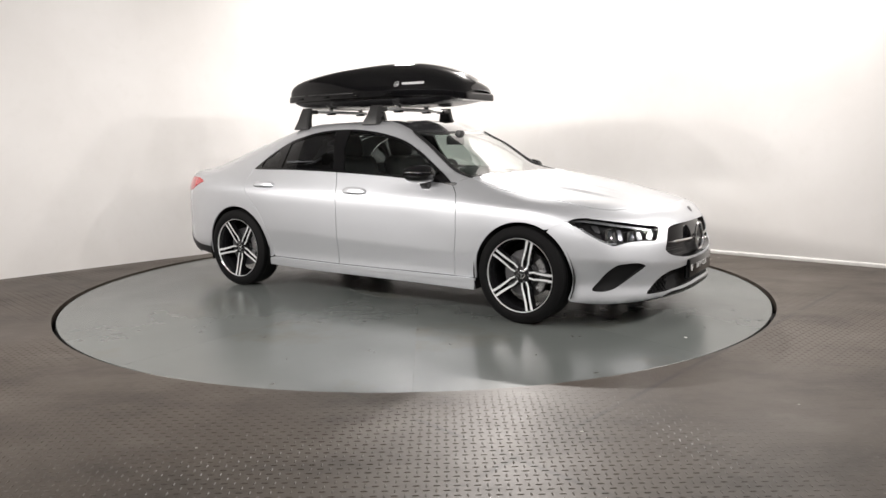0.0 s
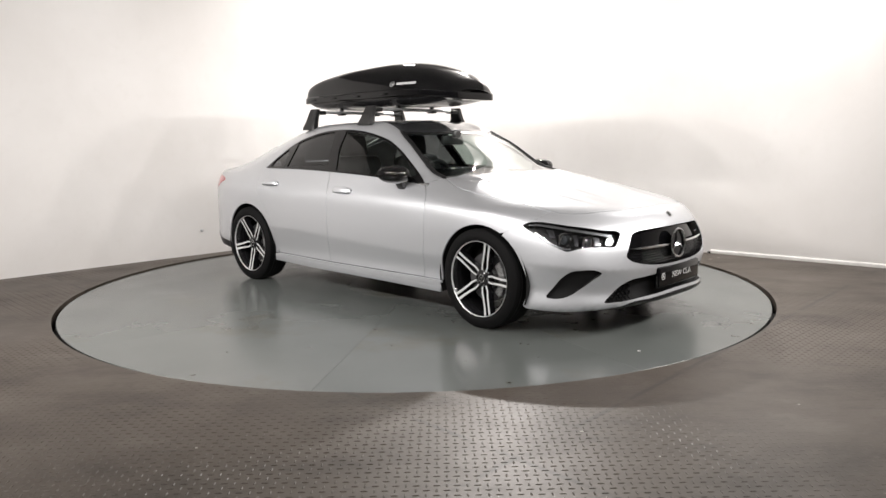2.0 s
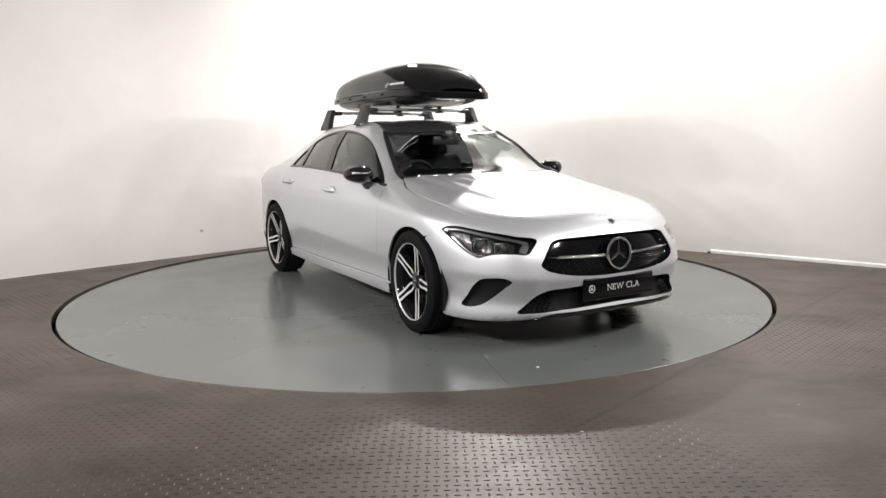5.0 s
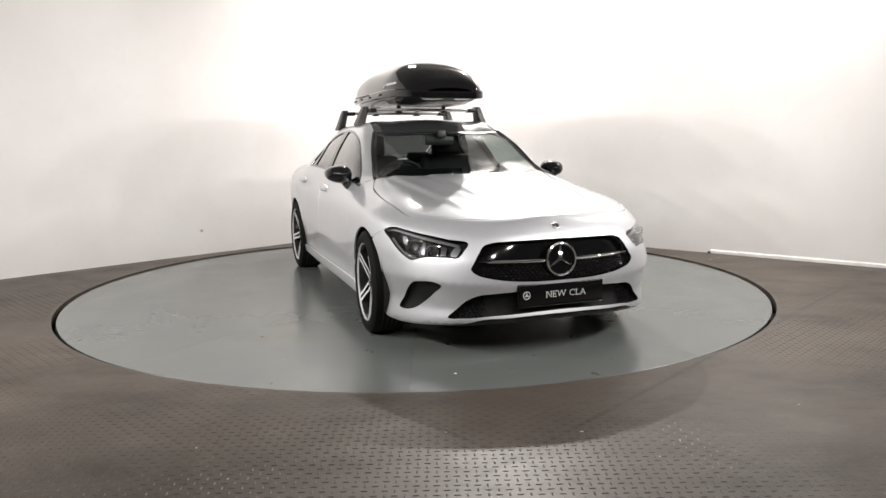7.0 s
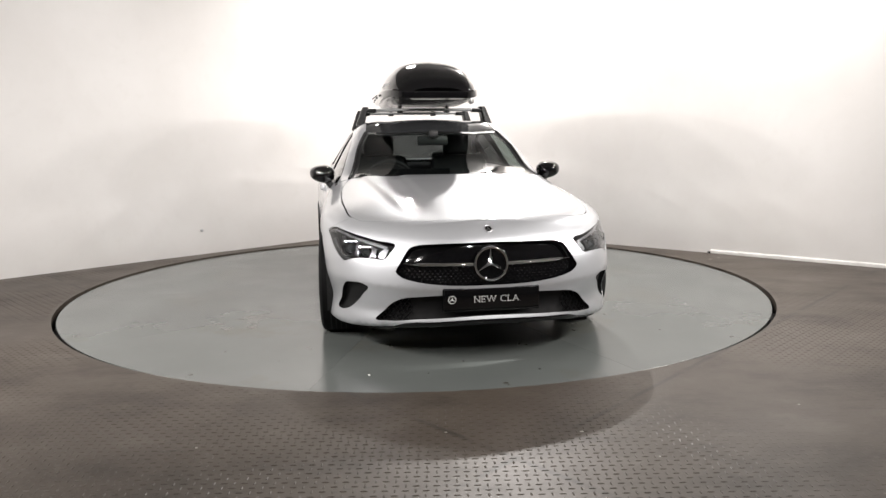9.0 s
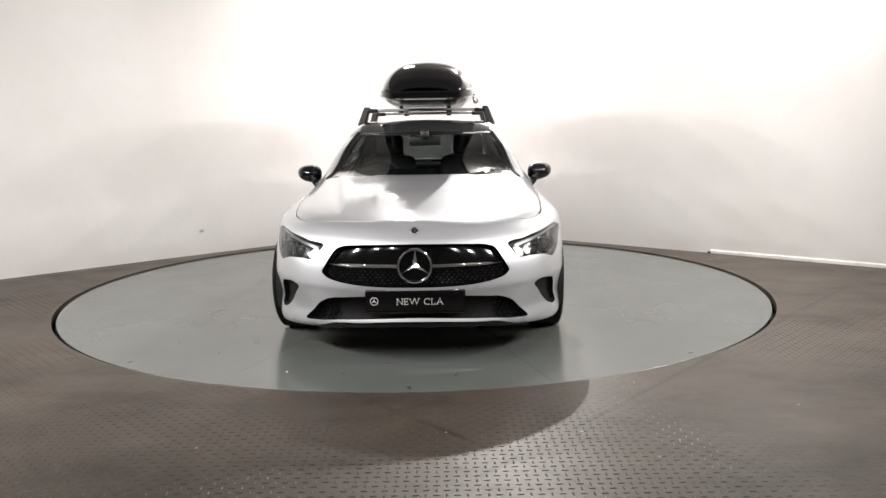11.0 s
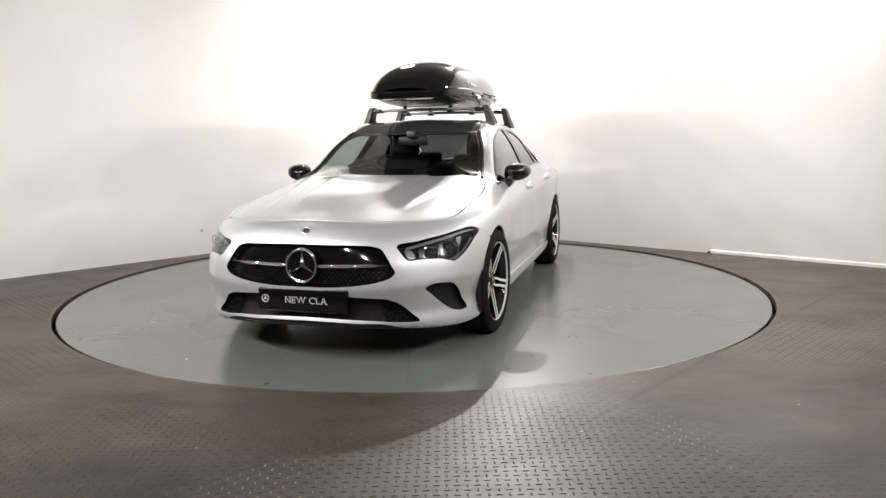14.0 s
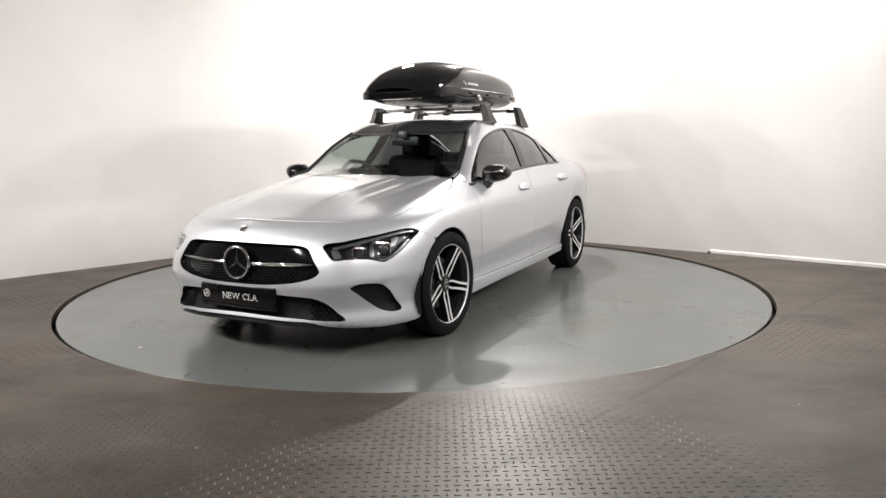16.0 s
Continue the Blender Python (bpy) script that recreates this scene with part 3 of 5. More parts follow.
def car_shell(ob):
    hood_in_nose = moved("top", "nose", HOOD_LINE)
    k = next(i for i, p in enumerate(hood_in_nose) if p[0] < 1.02)
    tip = HEADLIGHT[0]
    # bumper with the nose panel
    half = hood_in_nose[k:][::-1] + curve([hood_in_nose[k], (1.12, .285), tip], ST)[1:] + curve([tip, (1.27, .223), (1.335, .194)], ST)[1:]
    half += [p for p in moved("side", "nose", ARCH_F2) if p[1] < .19]
    half += curve([(1.172, -.294), (1.041, -.290), (.83, -.279), (.66, -.266), (.585, -.257), (.51, -.238), (.32, -.233), (0, -.233)], ST)
    lamp = curve(HEADLIGHT, ST * .7, True)
    mir = lambda lp: [(-a, e) for a, e in lp]
    panel("front_bumper", "nose", both(half), PAINT, ob, [lamp, mir(lamp), both(GRILLE), both(INTAKE), DUCT, mir(DUCT)], 0.028, lip=0.003)
    joint = [(1.208, .258), (1.27, .236), (1.325, .212), (1.338, .196), (1.322, .182), (1.262, .208), (1.208, .234)]
    for s in (1, -1):
        panel("wing_joint", "nose", [(s * a, e) for a, e in joint], PAINT, ob, step=0.02, sunk=0.003, lip=0)
    # bonnet
    for bonnet in panel("bonnet", "top", both_y(COWL[:-1] + HOOD_LINE), PAINT, ob, step=0.019, gap=0.0045, lip=0.02):
        # two pairs of pressed creases that run from the windscreen to the nose
        soft = lambda t: (lambda u: u * u * (3 - 2 * u))(min(1, max(0, t)))
        for v in bonnet.data.vertices:
            x, y = v.co.x, abs(v.co.y)
            fade = soft((2.02 - x) / .45)
            outer, inner = .60 - .16 * (x - .9), .36 - .10 * (x - .9)
            v.co.z += fade * (.013 * soft((outer + .02 - y) / .045) - .006 * soft((outer - .03 - y) / .14) + .009 * soft((inner + .015 - y) / .05))
    # front wings
    hood3 = [cast("top", *p)[0] for p in HOOD_LINE]
    j = next(i for i, p in enumerate(hood3) if flat("nose", p)[0] < 1.02)
    wing_top = [(p.x, p.z) for p in hood3[:j + 1]]
    seam = moved("nose", "side", curve([hood_in_nose[k], (1.12, .285), tip], ST) + curve([tip, (1.27, .223), (1.335, .194)], ST)[1:])
    wing = wing_top + seam + [p for p in ARCH_F[::-1][1:] if p[1] > .268] + [(1.014, .262), (.95, .262), (.89, .262), (.83, .262)] + SHUT_FRONT[::-1][1:] + [(.80, .915)]
    panel("front_wing", "side", wing, PAINT, ob, step=0.028, gap=0.002, sides=(1, -1))
    # doors and sills
    low_f = [(-.241 + (.83 + .241) * i / 24, .258 + (.262 - .258) * i / 24) for i in range(25)]
    i0 = min(range(len(DLO_LOW)), key=lambda i: abs(DLO_LOW[i][0] + .305))
    panel("front_door", "side", DLO_LOW[:i0 + 1] + SHUT_MID[1:] + low_f + SHUT_FRONT[::-1][1:], PAINT, ob, step=0.03, gap=0.0034, sides=(1, -1))
    low_r = [(-.946 + (.946 - .241) * i / 16, .268 - .010 * i / 16) for i in range(17)]
    panel("rear_door", "side", DLO_LOW[i0:] + SHUT_REAR[1:] + low_r + SHUT_MID[::-1][1:], PAINT, ob, step=0.03, gap=0.0034, sides=(1, -1))
    sill = [(-.975, .262), (-.946, .268)] + low_r[1:] + low_f[1:] + [(.90, .262), (.96, .262), (1.008, .262), (1.004, .236), (.9, .232), (.5, .232), (0, .233), (-.5, .236), (-.985, .240)]
    panel("sill", "side", sill, PAINT, ob, step=0.022, gap=0.0015, sunk=-0.02, lip=0.024, sides=(1, -1))
    skirt = [(-.985, .240), (-.5, .236), (0, .233), (.5, .232), (.9, .232), (1.004, .236), (.998, .182), (.5, .188), (0, .19), (-.5, .192), (-.99, .204)]
    panel("sill_skirt", "side", skirt, PAINT, ob, step=0.03, gap=0.001, sunk=-0.015, lip=0.02, sides=(1, -1))
    # rear quarter, roof rail and windscreen pillar
    pillar = moved("top", "side", PILLAR)
    i7 = [(x, float(pchip(XK, RINGS[7][2])(x))) for x in np.linspace(.30, -2.05, 80)]
    rail = [flat("side", cast("top", *p)[0]) for p in i7]
    rail = [p for p in rail if p[0] < .262 - .02]
    quarter = pillar + rail + [(-2.05, .9), (-2.05, .6), (-2.05, .30), (-1.95, .26), (-1.72, .24)] + ARCH_R + [(-.975, .262)]
    quarter += SHUT_REAR[::-1][1:] + DLO_TOP[1:] + [(.80, .915)]
    panel("rear_quarter", "side", quarter, PAINT, ob, step=0.028, gap=0.001, sides=(1, -1))
    # roof rails between the glass roof and the body side
    edge = [p for p in i7 if p[0] < .262]
    loop = RAIL_IN + [(x, y) for x, y in ((-1.3, .52), (-1.6, .55), (-1.9, .60))] + edge[::-1][[i for i, p in enumerate(edge[::-1]) if p[0] > -1.88][0]:]
    panel("roof_rail", "top", loop, PAINT, ob, step=0.022, sides=(1, -1), lip=0.008)
    # glass roof, header, rear window, boot
    head2 = [(x - .022, y * .985) for x, y in HEADER]
    panel("roof_header", "top", both_y(HEADER[::-1] + head2), ROOF_GLASS, ob, step=0.03, lip=0.01)
    panel("roof", "top", both_y(head2[::-1] + RAIL_IN[3:] + [(-1.07, .3), (-1.08, 0)]), ROOF_GLASS, ob, step=0.035, gap=0.003, lip=0.015, label="black glass roof panel")
    panel("rear_window", "top", both_y([(-1.085, 0), (-1.08, .3), (-1.06, .50), (-1.3, .515), (-1.6, .545), (-1.84, .585), (-1.87, .3), (-1.88, 0)]), PRIVACY, ob, step=0.05, gap=0.002, lip=0.004)
    boot = both_y([(-1.885, 0), (-1.875, .3), (-1.85, .585), (-2.05, .585), (-2.2, .56), (-2.23, .4), (-2.27, 0)])
    panel("boot_lid", "top", boot, PAINT, ob, step=0.05, lip=0.01)
    side_edge = moved("side", "tail", curve([(-2.05, .975), (-2.05, .9), (-2.05, .6), (-2.05, .31)], .05))
    top_edge = [flat("tail", cast("top", x, y)[0]) for x, y in ((-2.27, 0), (-2.23, .4), (-2.2, .56), (-2.05, .585))]
    panel("rear_bumper", "tail", both(top_edge + side_edge + [(.9, -.34), (.5, -.34), (0, -.34)]), PAINT, ob, step=0.05, lip=0.02)
    # tail lamps and dark lower trim
    tail = [(-2.02, .80), (-1.90, .85), (-1.83, .875), (-1.92, .905), (-2.02, .91), (-2.12, .90), (-2.20, .87), (-2.22, .82), (-2.15, .79)]
    panel("tail_lamp", "side", curve(tail, .02, True), RED_LENS, ob, step=0.02, sunk=-0.004, sides=(1, -1), label="red tail lamp lens")
    trim = [(-1.74, .30), (-1.9, .31), (-2.12, .36), (-2.25, .42), (-2.3, .40), (-2.2, .32), (-2.0, .25), (-1.76, .235)]
    panel("rear_trim", "side", trim, BLACK_SATIN, ob, step=0.03, sunk=-0.004, sides=(1, -1), label="dark plastic lower bumper trim")


def side_glass(ob):
    i1 = min(range(len(DLO_TOP)), key=lambda i: abs(DLO_TOP[i][0] + .37))
    i2 = min(range(len(DLO_TOP)), key=lambda i: abs(DLO_TOP[i][0] + .43))
    iq = min(range(len(DLO_TOP)), key=lambda i: abs(DLO_TOP[i][0] + .985))
    low = lambda x: (x, float(np.interp(-x, [-p[0] for p in DLO_LOW], [p[1] for p in DLO_LOW])))
    line = lambda a, b: [low(a + (b - a) * i / 20) for i in range(21)]
    # black frame round the whole opening, with openings for the panes
    front = DLO_TOP[i1 + 2:-5] + [(.60, .935)] + line(.60, -.255)[1:] + [(-.33, 1.15)]
    rear = DLO_TOP[iq + 2:i2 - 1] + [(-.405, 1.15)] + line(-.33, -.945)
    quarter = DLO_TOP[4:iq - 1] + [(-.985, 1.10)] + line(-.965, -1.20)
    up = lambda lp, g: shrink(tidy(lp, .006), g)
    f, r, q = up(front, .014), up(rear, .014), up(quarter, .012)
    frame_loop = tidy(DLO_TOP + DLO_LOW[1:-1], .006)
    panel("window_surround", "side", frame_loop, BLACK_GLOSS, ob, [f, r, q], 0.02, gap=0.001, sunk=0.002, lip=0.02, sides=(1, -1), label="gloss black side window surround")
    panel("front_side_window", "side", f, GLASS_SIDE, ob, step=0.04, sunk=0.010, lip=0, sides=(1, -1))
    panel("rear_side_window", "side", r, PRIVACY, ob, step=0.04, sunk=0.010, lip=0, sides=(1, -1), label="dark tinted window pane")
    panel("quarter_window", "side", q, PRIVACY, ob, step=0.04, sunk=0.010, lip=0, sides=(1, -1), label="dark tinted window pane")
    # windscreen with its dark border
    ws = both_y(COWL[:-1] + PILLAR[:-1] + HEADER)
    inner = shrink(tidy(ws, .008), .028)
    panel("windscreen_border", "top", ws, BLACK_SATIN, ob, [inner], 0.02, gap=0.002, lip=0.012, label="black ceramic edge of the windscreen")
    panel("windscreen", "top", inner, GLASS, ob, step=0.035, sunk=0.001, lip=0, label="clear curved windscreen glass")


def lower_inner(ob):
    """Near-black shell added to stop light leaks and darken panel gaps, and wheel wells."""
    verts, faces = [], []
    g = SV - SN * 0.022
    for t in STRI:
        c = SV[list(t)].mean(axis=0)
        if c[2] > 0.9 and -1.95 < c[0] < 1.0:
            continue
        if c[2] > .93 and c[0] < 1.0:
            continue
        if abs(c[1]) > 0.5 and min(abs(c[0] - AXLE), abs(c[0] + AXLE)) < 0.39 and c[2] < 0.68:
            continue
        if flat("nose", Vector(c))[1] < .27 and c[0] > 1.75 and c[2] > .2:
            continue
        faces.append(t)
    mesh_ob("gap_block_shell", g, faces, VOID, ob)
    bm = bmesh.new()
    box(bm, (3.9, 1.2, 0.06), (0, 0, 0.19), 0.02)
    part("underbody", bm, VOID, ob)
    for x in (AXLE, -AXLE):
        for s in (1, -1):
            bm = bmesh.new()
            ring = [(x + .37 * math.cos(radians(a)), .315 + .37 * math.sin(radians(a))) for a in range(-20, 201, 10)]
            for y0, y1 in ((.55, .885),):
                a = [bm.verts.new((px, y0 * s, pz)) for px, pz in ring]
                b = [bm.verts.new((px, y1 * s, pz)) for px, pz in ring]
                for i in range(len(ring) - 1):
                    bm.faces.new((a[i], a[i + 1], b[i + 1], b[i]))
                bm.faces.new(a)
            part("wheel_well", bm, VOID, ob)
    # bulkhead between engine bay and cabin
    bm = bmesh.new()
    box(bm, (0.03, 1.4, 0.66), (1.0, 0, 0.55), 0.01)
    part("bulkhead", bm, VOID, ob)


def normal_pose(p, n, up=Vector((0, 0, 1))):
    """A pose at p whose z axis is n and whose y axis leans to up."""
    z = n.normalized()
    x = up.cross(z).normalized()
    y = z.cross(x)
    return Matrix(((x.x, y.x, z.x, p.x), (x.y, y.y, z.y, p.y), (x.z, y.z, z.z, p.z), (0, 0, 0, 1)))


def star_bm(bm, r, depth, m, ring=0.09):
    """A ring with a three-pointed star, facing z of m."""
    seg, tub = 48, 8
    rows = []
    for i in range(seg):
        a = 2 * math.pi * i / seg
        rows.append([bm.verts.new(m @ Vector(((r - ring * r * (1 - math.cos(b))) * math.cos(a), (r - ring * r * (1 - math.cos(b))) * math.sin(a), depth * 0.5 + ring * r * math.sin(b))))
                     for b in (2 * math.pi * k / tub for k in range(tub))])
    for i in range(seg):
        p, q = rows[i], rows[(i + 1) % seg]
        for k in range(tub):
            bm.faces.new((p[k], p[(k + 1) % tub], q[(k + 1) % tub], q[k]))
    peak = bm.verts.new(m @ Vector((0, 0, depth * 1.3)))
    low = []
    for i in range(6):
        a = radians(90 + 60 * i)
        rr = r * 0.92 if i % 2 == 0 else r * 0.17
        low.append(bm.verts.new(m @ Vector((rr * math.cos(a), rr * math.sin(a), depth * 0.3))))
    for i in range(6):
        bm.faces.new((peak, low[i], low[(i + 1) % 6]))
    return bm


def ribbon(bm, pts, norms, height, depth, up=Vector((0, 0, 1))):
    """A flat bar along points on a surface."""
    rings = []
    for i, (p, n) in enumerate(zip(pts, norms)):
        t = (pts[min(i + 1, len(pts) - 1)] - pts[max(i - 1, 0)]).normalized()
        w = n.cross(t).normalized()
        h = height[i] if isinstance(height, list) else height
        rings.append([bm.verts.new(p + w * (h * a) + n * (depth * b)) for a, b in ((-.5, -.5), (.5, -.5), (.42, .25), (.12, .5), (-.12, .5), (-.42, .25))])
    for p, q in zip(rings, rings[1:]):
        for k in range(6):
            bm.faces.new((p[k], p[(k + 1) % 6], q[(k + 1) % 6], q[k]))
    bm.faces.new(rings[0][::-1])
    bm.faces.new(rings[-1])
    return bm


def blob(bm, centre, radii, seg=24, rot=None, power=1.0):
    """A rounded form; power under 1 makes it boxier."""
    r = bmesh.ops.create_uvsphere(bm, u_segments=seg, v_segments=seg // 2, radius=1)
    sp = lambda c: math.copysign(abs(c) ** power, c)
    for v in r["verts"]:
        v.co = Vector((sp(v.co.x) * radii[0], sp(v.co.y) * radii[1], sp(v.co.z) * radii[2]))
    bmesh.ops.transform(bm, matrix=Matrix.Translation(centre) @ (rot or Matrix()), verts=r["verts"])
    return r["verts"]


def writing(name, text, height, material, parent, m, label=""):
    """Raised letters of the built-in font with small serifs, centred on m."""
    verts, faces = [], []
    # serif bars of each letter: place across and up (0 to 1), standing or lying
    feet = {"N": ((0, 0, 0), (0, 1, 0), (1, 1, 0)), "E": ((0, 0, 0), (0, 1, 0), (1, .1, 1), (1, .9, 1), (.8, .5, 1)), "W": ((0, 1, 0), (.5, 1, 0), (1, 1, 0)),
            "C": ((1, .84, 1),), "L": ((0, 0, 0), (0, 1, 0), (1, .1, 1)), "A": ((0, 0, 0), (1, 0, 0))}
    pen = 0.0
    for ch in text:
        if ch == " ":
            pen += height * .30
            continue
        cu = bpy.data.curves.new(name, "FONT")
        cu.body, cu.size, cu.extrude, cu.offset = ch, height, 0.0006, -0.0013
        tmp = bpy.data.objects.new(name, cu)
        scene.collection.objects.link(tmp)
        me = bpy.data.meshes.new_from_object(tmp.evaluated_get(bpy.context.evaluated_depsgraph_get()))
        bpy.data.objects.remove(tmp)
        xs, ys = [v.co.x for v in me.vertices], [v.co.y for v in me.vertices]
        x0, x1, y0, y1 = min(xs), max(xs), min(ys), max(ys)
        k = len(verts)
        verts += [Vector((v.co.x - x0 + pen, v.co.y, v.co.z)) for v in me.vertices]
        faces += [tuple(k + i for i in f.vertices) for f in me.polygons]
        bpy.data.meshes.remove(me)
        stem = height * .045 if ch in "NEL" else 0
        for u, v, up in feet.get(ch, ()):
            cx = pen + (x1 - x0) * u + (stem if u == 0 else -stem * (ch == "N"))
            cy = y0 + (y1 - y0) * v
            hw, hh = (height * .018, height * .075) if up else (height * .105, height * .017)
            cy += 0 if up else (hh if v == 0 else -hh)
            k = len(verts)
            verts += [Vector((cx + a * hw, cy + b * hh, z)) for z in (-.0006, .0007) for a, b in ((-1, -1), (1, -1), (1, 1), (-1, 1))]
            faces += [(k + 4, k + 5, k + 6, k + 7), (k + 3, k + 2, k + 1, k)] + [(k + i, k + (i + 1) % 4, k + 4 + (i + 1) % 4, k + 4 + i) for i in range(4)]
        pen += x1 - x0 + height * .19
    mid = Vector((pen / 2, height * .36, 0))
    return mesh_ob(name, [m @ (v - mid) for v in verts], faces, material, parent, smooth=False, label=label)


def grille_parts(ob):
    back = panel("grille", "nose", shrink(both(GRILLE), -.003), BLACK_GLOSS, ob, step=0.03, sunk=0.042, lip=-.037, label="black radiator grille behind chrome louvres")[0]
    # small pins in staggered rows
    verts, faces = [], []
    inner = shrink(both(GRILLE), .012)
    row = 0
    e = -.03
    while e < .07:
        a = -.58 + (.015 if row % 2 else 0)
        while a < .58:
            if inside((a, e), inner) and not (abs(e - .088) < .014):
                p, n = cast("nose", a, e)
                m = normal_pose(p - n * 0.038, n)
                k = len(verts)
                for x, y, z in ((-.007, 0, 0), (0, -.005, 0), (.007, 0, 0), (0, .005, 0), (0, 0, .014)):
                    verts.append(m @ Vector((x, y, z)))
                faces += [(k, k + 1, k + 4), (k + 1, k + 2, k + 4), (k + 2, k + 3, k + 4), (k + 3, k, k + 4)]
            a += .030
        e += .0165
        row += 1
    mesh_ob("grille_insert", verts, faces, PIN, back, smooth=False, label="fine studded grille pattern in dark chrome")["kind"] = "stuff"
    for s in (1, -1):
        bm = bmesh.new()
        hits = [cast("nose", s * (.105 + .40 * i / 16), .088 + .004 * i / 16) for i in range(17)]
        ribbon(bm, [h[0] - h[1] * 0.014 for h in hits], [h[1] for h in hits], [.018] * 12 + [.017, .015, .013, .011, .008], .016)
        part("louvre", bm, CHROME, back, "chrome grille louvre")
    # emblem: a plain ring with three arms on a dark dish
    m = normal_pose(Vector((2.268, 0, .533)), Vector((1, 0, .06)))
    bm = bmesh.new()
    bmesh.ops.create_circle(bm, cap_ends=True, radius=.09, segments=40)
    bmesh.ops.transform(bm, matrix=m, verts=bm.verts)
    dish = part("emblem", bm, BLACK_GLOSS, ob, "round chrome emblem on the grille")
    bm = bmesh.new()
    star_bm(bm, .097, .016, m, .08)
    part("emblem_ring", bm, CHROME, dish)
    p, n = cast("nose", 0, .302)
    bm = bmesh.new()
    star_bm(bm, .024, .004, normal_pose(p, n, Vector((-1, 0, .3))), .12)
    badge = part("bonnet_badge", bm, STEEL, ob)
    bm = bmesh.new()
    bmesh.ops.create_circle(bm, cap_ends=True, radius=.022, segments=24)
    bmesh.ops.transform(bm, matrix=normal_pose(p + n * .0015, n), verts=bm.verts)
    part("badge_field", bm, BLACK_SATIN, badge)
    # lower intake
    low = panel("lower_intake", "nose", shrink(both(INTAKE), -.003), BLACK_MATT, ob, step=0.035, sunk=0.05, lip=-.045, label="matt black lower air intake")[0]
    for s in (1, -1):
        verts, faces = [], []
        for d in (1, -1):
            for k in range(16):
                line = []
                for j in range(12):
                    a = .40 + .36 * (k - 5) / 11 + d * (j / 11 - .5) * .16
                    e = -.245 + .155 * j / 11
                    line.append((a, e))
                inn = shrink(INTAKE + [(0, -.15)], -.004)
                for (a0, e0), (a1, e1) in zip(line, line[1:]):
                    if inside((a0, e0), inn) and inside((a1, e1), inn) and a0 > .47 and a1 > .47:
                        p, n = cast("nose", s * a0, e0)
                        q, n2 = cast("nose", s * a1, e1)
                        w = (q - p).cross(n).normalized() * .0022
                        b = len(verts)
                        verts += [p - n * .04 + w, p - n * .04 - w, q - n2 * .04 - w, q - n2 * .04 + w, p - n * .03, q - n2 * .03]
                        faces += [(b, b + 3, b + 5, b + 4), (b + 1, b + 4, b + 5, b + 2)]
        mesh_ob("intake_mesh", verts, faces, BLACK_SATIN, low, smooth=False, label="black diamond mesh of the intake")
    for s in (1, -1):
        lp = [(s * a, e) for a, e in shrink(DUCT, -.003)]
        panel("side_duct", "nose", lp, BLACK_MATT, ob, step=0.03, sunk=0.03, lip=-.025, label="matt black side air duct")
    split = curve([(0, -.235), (.32, -.235), (.51, -.240), (.585, -.259), (.66, -.268)], ST) + curve([(.66, -.290), (.58, -.282), (.50, -.266), (.28, -.260), (0, -.260)], ST)
    panel("splitter", "nose", both(split), BLACK_GLOSS, ob, step=0.02, sunk=-0.004, lip=0.03, label="gloss black front splitter")
    # show plate
    bm = bmesh.new()
    box(bm, (.012, .53, .122), (2.287, 0, .34), .004)
    plate = part("show_plate", bm, BLACK_GLOSS, ob, "black show plate with white letters")
    bm = bmesh.new()
    box(bm, (.03, .545, .135), (2.270, 0, .338), .01)
    part("plate_holder", bm, BLACK_GLOSS, plate)
    m = normal_pose(Vector((2.2935, 0.03, .343)), Vector((1, 0, 0)))
    writing("plate_letters", "NEW CLA", .053, WHITE_INK, plate, m)
    bm = bmesh.new()
    star_bm(bm, .022, .001, normal_pose(Vector((2.2935, -.222, .345)), Vector((1, 0, 0))), .07)
    part("plate_mark", bm, WHITE_INK, plate)


